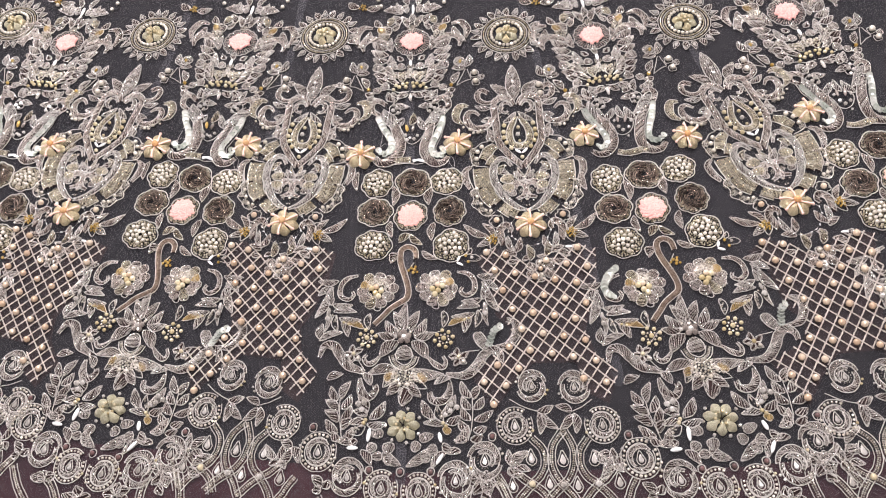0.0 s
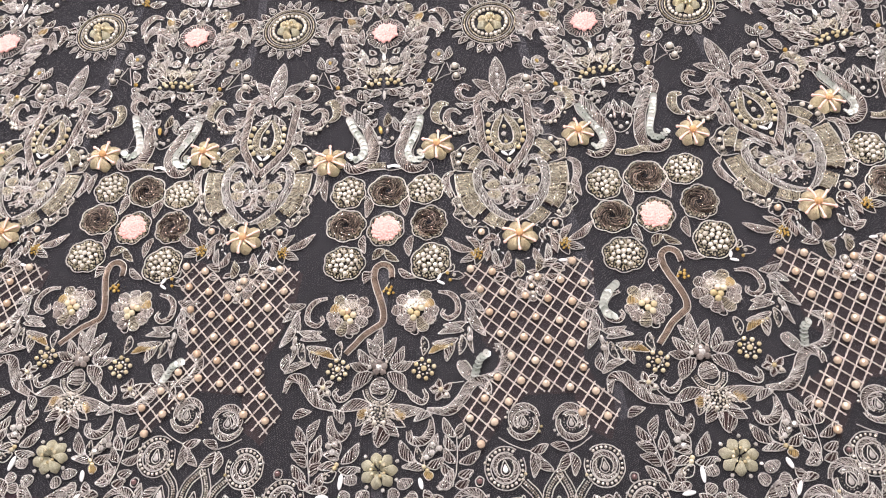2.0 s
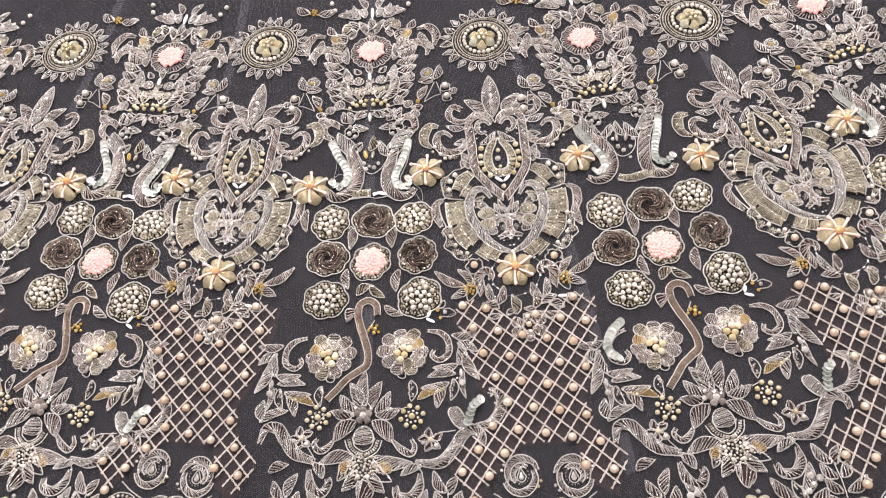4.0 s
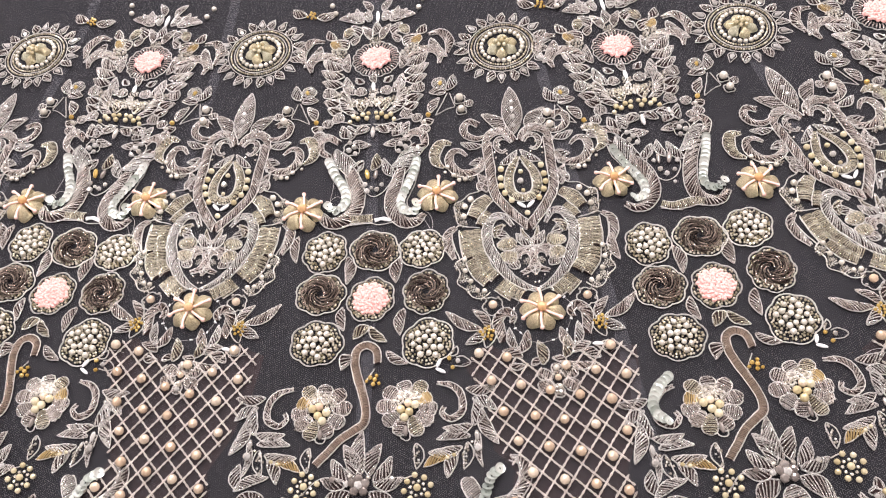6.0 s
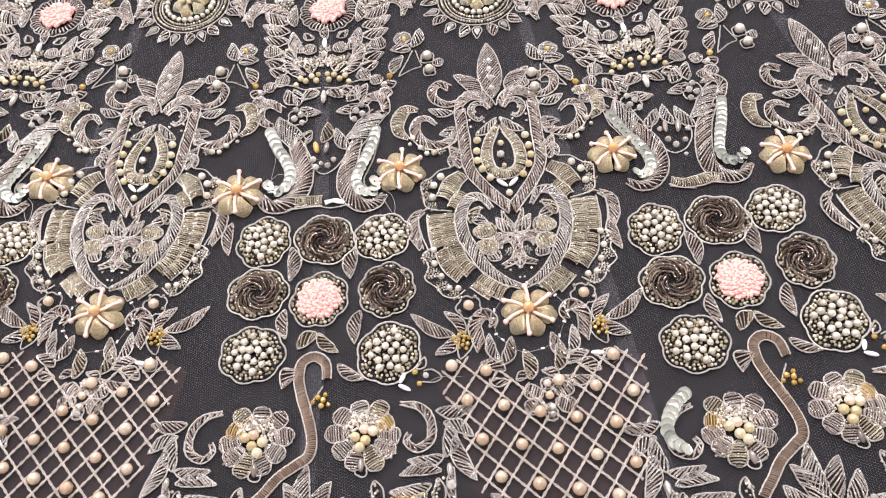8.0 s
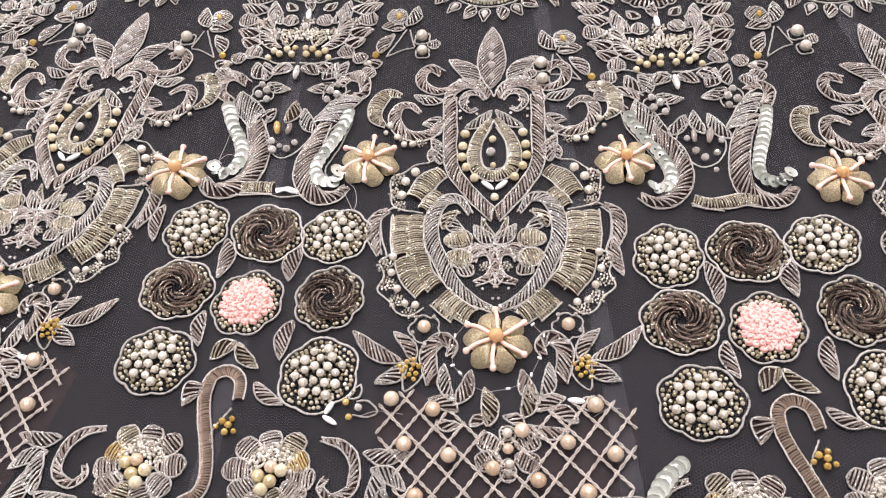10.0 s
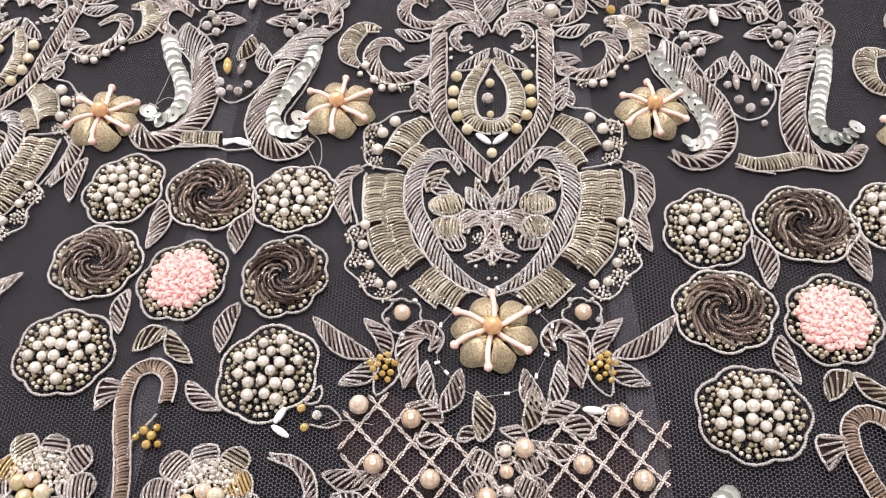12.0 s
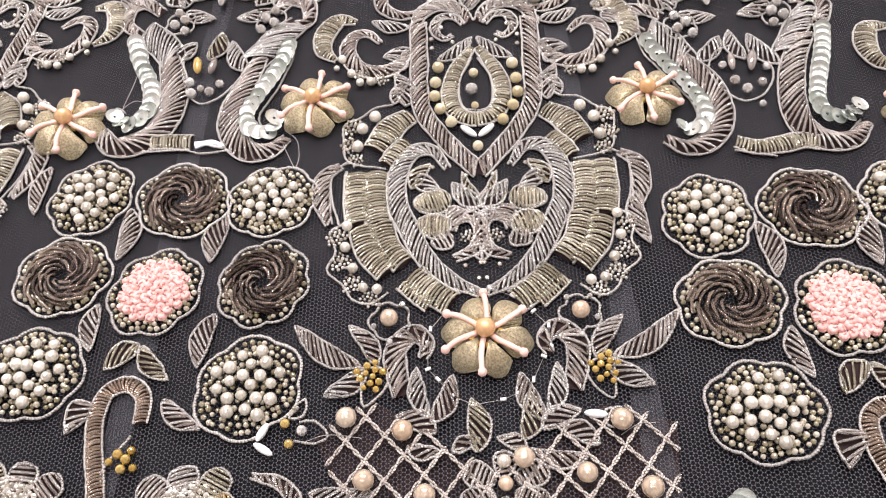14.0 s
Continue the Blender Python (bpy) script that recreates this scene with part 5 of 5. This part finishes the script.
thing("B", "crystal_sprig", "sprig of clear beads and purl leaves beside flower", "leaf spray", 24.4, -182.6)
leaf("m", 21.0, -172.2, 11.9, -157.7, 6.8)
leaf("m", 25.8, -171.4, 35.8, -154.6, 6.4)
leaf("m", 29.1, -175.2, 40.0, -170.4, 6.0)
leaf("s", 27.3, -177.0, 13.4, -174.8, 5.7)
leaf("c", 27.3, -174.2, 22.7, -162.1, 5.3)
petal("a", 27.3, -178.8, 32.6, -182.5, 4.6)
petal("m", 20.3, -183.7, 10.6, -186.5, 6.0)
petal("m", 20.7, -190.3, 18.7, -198.6, 7.0)
leaf("m", 15.5, -194.3, 1.8, -205.7, 6.7)
petal("m", 15.2, -193.7, 15.0, -203.4, 6.0)
petal("m", 11.6, -191.0, 4.9, -192.2, 7.0)
tube("white", 24.5, -182.0, 26.3, -189.9, 3.9)
tube("white", 27.8, -197.0, 22.6, -205.3, 3.5)
leaf("m", 29.1, -195.8, 19.2, -207.3, 5.9)
bead("crystal", 32.9, -162.0, 4.7)
bead("crystal", 37.2, -164.4, 4.6)
bead("crystal", 32.6, -167.0, 4.3)
bead("crystal", 29.0, -169.7, 3.9)
bead("gold", 27.3, -175.5, 3.2)
bead("gold", 29.4, -177.9, 3.2)
leaf("m", 27.4, -189.6, 33.5, -196.8, 5.6)
leaf("d", 36.1, -189.8, 45.3, -177.4, 5.9)
thing("B", "crystal_sprig", "sprig of clear beads and purl leaves beside flower", "leaf spray", -25.3, -181.4)
leaf("m", -25.6, -171.0, -14.4, -158.2, 7.2)
leaf("m", -27.6, -166.3, -34.7, -152.9, 6.2)
leaf("s", -27.2, -174.8, -13.4, -174.4, 5.8)
leaf("m", -28.2, -173.7, -40.8, -173.3, 5.8)
leaf("c", -28.4, -176.4, -40.4, -180.7, 6.1)
leaf("m", -27.5, -168.1, -37.7, -164.1, 6.2)
petal("m", -24.2, -182.0, -15.3, -181.3, 6.4)
petal("m", -24.7, -188.3, -21.8, -194.6, 6.4)
petal("m", -14.9, -190.3, -7.7, -194.1, 7.8)
petal("m", -18.2, -194.7, -19.7, -200.9, 6.4)
leaf("m", -14.7, -194.8, -2.1, -204.8, 6.7)
leaf("m", -11.1, -197.5, -10.8, -204.6, 5.6)
tube("white", -24.7, -177.4, -26.0, -188.3, 4.0)
tube("white", -41.1, -191.9, -32.2, -192.1, 3.9)
leaf("m", -30.7, -193.5, -23.1, -203.9, 6.0)
leaf("m", -33.8, -186.3, -39.8, -189.7, 5.7)
bead("crystal", -34.0, -159.5, 4.8)
bead("crystal", -29.8, -158.7, 4.8)
bead("crystal", -31.4, -163.9, 4.4)
bead("gold", -28.3, -171.8, 3.3)
bead("gold", -29.6, -174.0, 3.3)
thing("B", "cream_flower", "cream satin flower with green-gold centre and silver beads", "flower", -1.1, -176.6)
flower(-1.1, -176.6, 12.5, "cream")
thing("B", "pearl_spiral", "oval rosette of pearls and purl wire round a crystal", "rosette", -61.3, -193.7)
spiral(-61.3, -193.7, 14.4, "p", 1)
thing("B", "spiral_rosette", "purl-wire spiral rosette round a clear crystal stone", "rosette", -39.3, -211.8)
spiral(-39.3, -211.8, 13.7, "d", 1)
thing("B", "pearl_spiral", "oval rosette of pearls and purl wire round a crystal", "rosette", -15.4, -220.3)
spiral(-15.4, -220.3, 12.8, "p", 1)
thing("B", "pearl_spiral", "oval rosette of pearls and purl wire round a crystal", "rosette", 10.5, -222.9)
spiral(10.5, -222.9, 13.0, "p", -1)
thing("B", "spiral_rosette", "purl-wire spiral rosette round a clear crystal stone", "rosette", 36.1, -215.9)
spiral(36.1, -215.9, 14.0, "d", -1)
thing("B", "spiral_rosette", "purl-wire spiral rosette round a clear crystal stone", "rosette", 56.3, -202.6)
spiral(56.3, -202.6, 13.7, "d", -1)
thing("B", "palm_leaves", "small palm of purl leaves over the border", "leaf spray", -3.4, -239.0)
leaf("m", -2.4, -241.6, -14.5, -240.5, 7.6)
leaf("m", -2.5, -241.2, -6.6, -233.1, 7.6)
leaf("m", -2.2, -241.2, 6.9, -238.2, 7.6)
leaf("m", -1.1, -242.6, 6.5, -246.9, 7.6)
leaf("m", -2.8, -242.8, -6.4, -248.7, 7.6)
thing("B", "palm_leaves", "small palm of purl leaves over the border", "leaf spray", 25.7, -235.1)
leaf("m", 26.2, -236.6, 34.8, -230.4, 7.6)
leaf("m", 25.6, -235.9, 25.3, -227.3, 7.6)
leaf("m", 25.3, -237.0, 16.0, -236.4, 7.6)
leaf("m", 27.5, -237.9, 36.3, -241.4, 7.6)
thing("B", "palm_leaves", "small palm of purl leaves over the border", "leaf spray", -32.2, -231.7)
leaf("m", -31.6, -233.3, -42.8, -232.3, 7.6)
leaf("m", -31.9, -232.5, -38.0, -228.5, 7.6)
leaf("m", -30.8, -233.1, -24.9, -228.4, 7.6)
thing("B", "palm_leaves", "small palm of purl leaves over the border", "leaf spray", 53.6, -218.8)
leaf("m", 53.6, -216.4, 48.4, -225.8, 7.6)
leaf("m", 54.1, -216.4, 59.9, -226.6, 7.6)
leaf("m", 53.4, -215.7, 45.6, -215.1, 7.6)
leaf("m", 54.5, -215.5, 61.7, -212.7, 7.6)
thing("B", "ogee_band", "beaded ogee band edged with twisted cord", "trim", -22.9, -238.4)
band("p", (5.3,), -29.9, -232.2, -22.9, -238.4, -15.4, -248.4)
thing("B", "ogee_band", "beaded ogee band edged with twisted cord", "trim", -50.5, -238.9)
band("p", (5.3,), -59.5, -225.6, -50.5, -238.9, -37.8, -251.4)
thing("B", "ogee_band", "beaded ogee band edged with twisted cord", "trim", 69.2, -223.0)
band("p", (5.3,), 64.4, -213.4, 69.2, -223.0, 74.0, -236.3)
thing("B", "ogee_band", "beaded ogee band edged with twisted cord", "trim", 43.3, -230.4)
band("p", (5.3,), 44.1, -221.6, 43.3, -230.4, 44.3, -240.3)
thing("B", "jet_bead", "small dark bead in a cord ring", "bead", -66.0, -176.0)
bead("dark", -66.0, -176.0, 4.0)
ring(-66.0, -176.0, 3.1, 2)
thing("B", "jet_bead", "small dark bead in a cord ring", "bead", -24.1, -207.8)
bead("dark", -24.1, -207.8, 3.9)
ring(-24.1, -207.8, 3.0, 2)
thing("B", "jet_bead", "small dark bead in a cord ring", "bead", -2.3, -209.6)
bead("dark", -2.3, -209.6, 3.8)
ring(-2.3, -209.6, 3.0, 2)
thing("B", "jet_bead", "small dark bead in a cord ring", "bead", 18.9, -209.9)
bead("dark", 18.9, -209.9, 3.8)
ring(18.9, -209.9, 2.9, 2)
thing("B", "jet_bead", "small dark bead in a cord ring", "bead", 61.8, -186.0)
bead("dark", 61.8, -186.0, 3.8)
ring(61.8, -186.0, 3.0, 2)
thing("B", "border_leaves", "bronze purl leaves between the border rosettes", "leaf spray", -14.7, -209.4)
leaf("m", -80.1, -190.6, -88.7, -185.8, 6.2)
leaf("m", -79.3, -189.7, -74.6, -201.4, 6.5)
leaf("m", -80.9, -191.4, -90.5, -203.7, 6.1)
leaf("m", -57.2, -219.2, -64.1, -210.4, 6.3)
leaf("m", -56.3, -219.2, -51.4, -214.1, 6.0)
leaf("m", -57.1, -220.9, -63.2, -220.8, 6.0)
leaf("m", 73.8, -206.4, 86.9, -197.2, 6.1)
leaf("m", 72.9, -208.1, 82.0, -213.4, 6.1)
leaf("m", 54.7, -223.0, 64.1, -218.1, 6.1)
leaf("m", 54.7, -223.9, 59.6, -229.8, 6.1)
for side in (1, -1):
    thing("B", "bead_blossom", "purl-petalled blossom with gold pearls and clear beads", "blossom", 22.2, -69.0, side, axis=0.0 if side == 1 else -2.6)
    blossom(22.2, -66.7, 16.5)
    tube("grey", 21.2, -77.3, 21.2, -83.8, 3.5)
    ring(21.2, -82.6, 2.8, 3)
    leaf("c", 26.8, -87.3, 27.1, -100.6, 5.1)
for side in (1, -1):
    thing("B", "scroll_spray", "purl scroll with fan of silver leaves beside lattice", "leaf spray", 54.3, -70.1, side, axis=0.0 if side == 1 else -2.6)
    band("d", (1.0, 2.9, 3.1, 2.6, 1.2,), 37.5, -54.0, 45.7, -56.0, 50.5, -62.1, 50.5, -70.7, 44.6, -74.6, 40.2, -71.1, 41.6, -67.5)
    leaf("m", 53.0, -58.2, 69.1, -57.5, 5.7)
    leaf("s", 56.4, -63.6, 68.7, -70.5, 5.4)
    leaf("m", 60.6, -69.8, 69.3, -89.2, 6.3)
    leaf("s", 56.8, -78.8, 58.2, -63.7, 6.5)
    leaf("m", 59.7, -83.1, 60.7, -100.7, 3.4)
for side in (1, -1):
    thing("B", "leaf_spray", "spray of purl leaves with crystal and gold beads", "leaf spray", 47.9, -90.5, side, axis=0.0 if side == 1 else -2.6)
    leaf("m", 56.1, -78.4, 40.5, -79.3, 5.3)
    leaf("m", 54.7, -84.3, 37.2, -85.5, 5.5)
    leaf("m", 50.3, -89.9, 33.1, -92.3, 5.7)
    leaf("a", 44.2, -94.0, 30.7, -99.7, 5.2)
    leaf("m", 48.0, -93.0, 42.6, -105.8, 5.9)
    leaf("c", 53.3, -87.5, 51.2, -101.7, 5.0)
    tube("crystal", 58.1, -81.3, 58.4, -87.7, 3.5)
    bead("crystal", 58.8, -91.0, 4.8)
    bead("silver", 55.5, -87.6, 1.8)
    bead("gold", 46.2, -94.1, 2.3)
    bead("gold", 42.8, -95.6, 2.3)
thing("C", "swan_scroll", "purl-wire swan scroll with bright silver sequins", "scroll", -24.7, 88.0)
band("s", (6.9, 10.2, 9.2,), -27.6, 113.0, -23.0, 105.1, -18.4, 92.1)
band("d", (5.7, 8.1, 7.7, 7.1, 2.7,), -21.8, 97.9, -14.7, 85.3, -13.5, 71.5, -18.7, 61.7, -26.9, 58.6, -33.0, 63.3)
sequins((-29.7, 104.2), (-27.1, 96.3), (-24.2, 88.6), (-20.9, 81.5), (-19.0, 74.8), (-19.4, 68.3), (-23.3, 64.3), (-27.3, 66.4), 15, 5.5)
cord(-31.9, 109.5, -30.7, 98.5, -25.7, 86.8, -21.6, 77.2, -21.2, 70.9, -24.3, 67.3, -28.1, 67.5)
band("d", (2.3, 4.7, 3.5,), -29.6, 109.6, -34.1, 115.4, -31.6, 121.1, -26.4, 120.1, -21.6, 115.8)
thing("C", "swan_scroll", "purl-wire swan scroll with pale green sequins", "scroll", 21.7, 83.2)
band("s", (5.5, 7.4, 6.3,), 27.5, 111.8, 20.1, 102.2, 12.0, 91.1)
band("d", (5.0, 7.4, 7.8, 7.1, 3.2,), 22.5, 100.2, 14.6, 87.5, 9.6, 73.5, 8.9, 61.9, 13.8, 54.7, 21.7, 53.8, 27.9, 59.5)
sequins((27.6, 99.7), (24.5, 90.8), (20.8, 82.3), (17.5, 74.5), (15.5, 67.7), (17.4, 63.2), (22.0, 61.4), (27.4, 65.6), 17, 5.7)
cord(28.6, 98.4, 26.1, 87.9, 20.6, 76.4, 17.6, 67.8, 20.0, 63.6, 26.4, 66.7)
band("d", (2.5, 4.3, 2.9,), 24.2, 105.2, 29.2, 104.3, 32.6, 111.9, 29.2, 116.6, 23.0, 113.3)
thing("C", "purl_bridge", "gold coil bar joining two purl scrolls", "trim", -3.1, 54.9)
band("g", (3.9, 5.6, 5.2,), -12.6, 58.8, -7.0, 55.6, -0.2, 55.3, 6.9, 55.9, 11.8, 54.1)
cord(-13.9, 55.5, -7.7, 53.1, -2.1, 51.2)
thing("C", "heart_bud", "clear-bead bud with dark marquise stones", "bud", -2.5, 88.6)
tube("grey", 3.0, 94.3, -0.1, 85.2, 4.0)
tube("grey", -4.3, 94.7, -5.5, 86.7, 3.3)
bead("crystal", -8.0, 89.7, 2.9)
bead("crystal", -6.1, 82.3, 3.6)
bead("crystal", -3.3, 78.3, 3.6)
bead("crystal", 2.0, 80.3, 3.2)
bead("crystal", 5.5, 86.7, 2.9)
bead("crystal", -0.3, 71.7, 2.5)
leaf("s", 0.0, 91.8, -1.7, 105.3, 5.2)
leaf("s", 10.2, 87.8, 4.0, 102.6, 6.7)
leaf("s", -15.1, 93.5, -5.3, 103.3, 5.9)
cord(-12.2, 90.4, -8.7, 96.5, -3.2, 98.6)
cord(-13.1, 91.1, -10.4, 80.1, -5.5, 74.3, 2.2, 76.3, 6.8, 83.9, 7.2, 89.9)
thing("C", "satin_flower", "gold satin-stitched flower with pink stamens and amber bead", "flower", -35.3, 80.6)
flower(-35.3, 80.6, 12.7, "gold")
thing("C", "satin_flower", "gold satin-stitched flower with pink stamens and amber bead", "flower", 45.1, 59.9)
flower(45.1, 59.9, 12.9, "gold")


# ---- pearl lattice, one for each crest panel ----
EDGE = [(-46, -26), (-30, -17), (-6, -34), (8, -34), (30, -20), (48, -26), (46, -50), (39, -77), (31, -93), (36, -113), (50, -130), (40, -152), (25, -142), (21, -119), (-10, -117), (-26, -132), (-41, -151), (-54, -126), (-57, -116), (-29, -104), (-24, -88), (-34, -76), (-36, -48)]


def inside(p):
    hit, j = False, len(EDGE) - 1
    for i in range(len(EDGE)):
        (xi, yi), (xj, yj) = EDGE[i], EDGE[j]
        if (yi > p[1]) != (yj > p[1]) and p[0] < (xj - xi) * (p[1] - yi) / (yj - yi) + xi:
            hit = not hit
        j = i
    return hit


def pearl_lattice():
    thing("A", "pearl_lattice", "champagne twisted-cord lattice with peach pearls on net", "lattice", 0, -80)
    u, v, start = np.array([5.1, -5.3]), np.array([-5.0, -6.5]), np.array([-11.3, -61.5])
    for along, across in ((u, v), (v, u)):
        for k in range(-24, 25):
            run = []
            for i in np.arange(-26, 26, 0.18):
                p = start + across * (k + 0.5) + along * i
                if inside(p):
                    run.append(p - SHIFT)
                elif run:
                    lattice_cord(run)
                    run = []
    for i in range(-12, 13):
        for j in range(-14, 15):
            p = start + (u * 2 - v) * i + v * 2 * j
            if inside(p):
                q = p - SHIFT + (rnd.uniform(-0.5, 0.5), rnd.uniform(-0.5, 0.5))
                sphere("peach", q[0], q[1], rnd.uniform(5.2, 5.9), 2.7)


def lattice_cord(run):
    if len(run) < 8:
        return
    p = np.asarray(run)
    n = normals_2d(p)
    h = Heap()
    t = np.arange(len(p)) * 1.35
    for phase in (0, math.pi):
        h.tube(np.column_stack([p + n * (0.4 * np.sin(t + phase))[:, None], 0.75 + 0.3 * np.cos(t + phase)]), 0.31, 5)
    h.made("lattice_cord", LATTICE_CORD, ON)


pearl_lattice()

# ---- the panels of the skirt: anchor in metres and turn in degrees ----
PANELS = {
    "A": [(0.0, 0.0, 0.0), (-0.2, 0.024, -8.9), (-0.389, 0.055, -14.6), (-0.553, 0.097, -20.0), (0.206, -0.003, 13.1)],
    "B": [(-0.095, 0.019, -3.3), (-0.287, 0.046, -12.0), (-0.470, 0.072, -15.4), (0.097, 0.005, 5.7), (0.288, 0.011, 11.1)],
    "C": [(0.097, 0.005, 5.7), (0.288, 0.011, 11.1)],
}
NET_Z = 0.0004
LOW_EAST = (0.206, -0.012, 4.0)  # the cloth is pulled round below the last crest


def seen_ground(x, y, margin=0.024):
    """Whether a spot lies on the stretch of skirt that is laid out: a four-sided field, wider at the top."""
    west = -0.39 - (y + 0.18) * 0.216
    east = 0.202 + (y + 0.225) * 0.305
    return west - margin < x < east + margin and -0.25 - 0.075 * (x + 0.39) - margin < y < 0.318 - 0.152 * (x + 0.498) + margin


for panel, ob, x, y, rows in PROTOTYPES:
    for i, (px, py, turn) in enumerate(PANELS[panel]):
        if panel == "A" and i == 4 and y < -20:
            px, py, turn = LOW_EAST
        m = pose(px, py, NET_Z, 0, 0, turn) @ pose(x * MM, y * MM, 0)
        if i not in rows:
            continue
        if i == rows[0]:
            ob.matrix_basis = m
        else:
            place = m.translation
            if seen_ground(place.x, place.y):
                m = m @ pose(rnd.uniform(-0.6, 0.6) * MM, rnd.uniform(-0.6, 0.6) * MM, 0, 0, 0, rnd.uniform(-2, 2))
                copy_thing(ob, m)


# ---- cloth and room ----
def sheet(name, corners, z, mat, label, kind="structure", nx=1, thick=0.0):
    bm = bmesh.new()
    top = [bm.verts.new((x, y, z)) for x, y in corners]
    face = bm.faces.new(top)
    if thick:
        ext = bmesh.ops.extrude_face_region(bm, geom=[face])
        for v in ext["geom"]:
            if isinstance(v, bmesh.types.BMVert):
                v.co.z -= thick
        bmesh.ops.recalc_face_normals(bm, faces=bm.faces)
    me = bpy.data.meshes.new(name)
    bm.to_mesh(me)
    bm.free()
    me.materials.append(mat)
    return tagged(new(name, me), label, kind=kind)


sheet("ground", [(-1.6, -1.2), (1.6, -1.2), (1.6, 1.4), (-1.6, 1.4)], -0.003, LINING, "charcoal cloth lining laid flat under the net", thick=0.02)
sheet("net_fabric", [(-1.5, -1.1), (1.5, -1.1), (1.5, 1.3), (-1.5, 1.3)], 0.0, NET, "fine dark tulle net stretched flat")


bm = bmesh.new()
bm.faces.new([bm.verts.new((x * MM, y * MM, 0)) for x, y in EDGE])
me = bpy.data.meshes.new("lattice_underlay")
bm.to_mesh(me)
bm.free()
me.materials.append(UNDER)
for px, py, turn in PANELS["A"][:4] + [LOW_EAST]:
    ob = tagged(new("lattice_underlay", me), "dark brown cloth backing behind the pearl lattice", kind="structure")
    ob.matrix_basis = pose(px, py, -0.002, 0, 0, turn)


sheet("wine_cloth", [(-0.7, -0.05), (-0.7, -0.6), (0.6, -0.6), (0.6, -0.18), (0.4, -0.192), (0.122, -0.204), (-0.11, -0.19), (-0.337, -0.15), (-0.6, -0.075)], -0.0016, WINE, "wine-red cloth under the border of the net")


def seam(points, width=0.0075):
    """A pale strip of net along a seam, under the top layer."""
    p = np.asarray(points)
    n = normals_2d(p) * width / 2
    bm = bmesh.new()
    left = [bm.verts.new((*q, -0.0012)) for q in p + n]
    right = [bm.verts.new((*q, -0.0012)) for q in p - n]
    for i in range(len(p) - 1):
        bm.faces.new((left[i], left[i + 1], right[i + 1], right[i]))
    me = bpy.data.meshes.new("seam_strip")
    bm.to_mesh(me)
    bm.free()
    me.materials.append(SEAM)
    tagged(new("seam_strip", me), "pale translucent net seam strip under tulle", kind="structure")


seam([(-0.085, 0.30), (-0.093, 0.12), (-0.095, 0.02), (-0.101, -0.05), (-0.110, -0.20)])
seam([(0.012, 0.32), (0.018, 0.228), (0.026, 0.144), (0.032, 0.07), (0.041, -0.02), (0.050, -0.14)])
seam([(-0.187, 0.33), (-0.197, 0.24), (-0.213, 0.144), (-0.225, 0.05)])
seam([(-0.296, 0.35), (-0.308, 0.27), (-0.329, 0.185), (-0.345, 0.1)])
seam([(0.135, 0.30), (0.152, 0.215), (0.165, 0.14), (0.176, 0.07)])

# Unseen room shell, added for reflections in the metal and bounced fill light.
for name, corners in (("wall_north", [(-2.5, 3.0), (2.5, 3.0), (2.5, 3.1), (-2.5, 3.1)]), ("wall_south", [(-2.5, -2.6), (2.5, -2.6), (2.5, -2.5), (-2.5, -2.5)]),
                      ("wall_west", [(-2.6, -2.6), (-2.5, -2.6), (-2.5, 3.1), (-2.6, 3.1)]), ("wall_east", [(2.5, -2.6), (2.6, -2.6), (2.6, 3.1), (2.5, 3.1)])):
    sheet(name, corners, 2.7, PLASTER, "plain painted unseen wall added to close the room and bounce light", thick=3.5)
sheet("ceiling", [(-2.6, -2.6), (2.6, -2.6), (2.6, 3.1), (-2.6, 3.1)], 2.85, PLASTER, "plain painted unseen ceiling added to bounce light", thick=0.15)
sheet("floor", [(-2.6, -2.6), (2.6, -2.6), (2.6, 3.1), (-2.6, 3.1)], -0.75, PLASTER, "plain pale unseen floor added to close the room", thick=0.1)
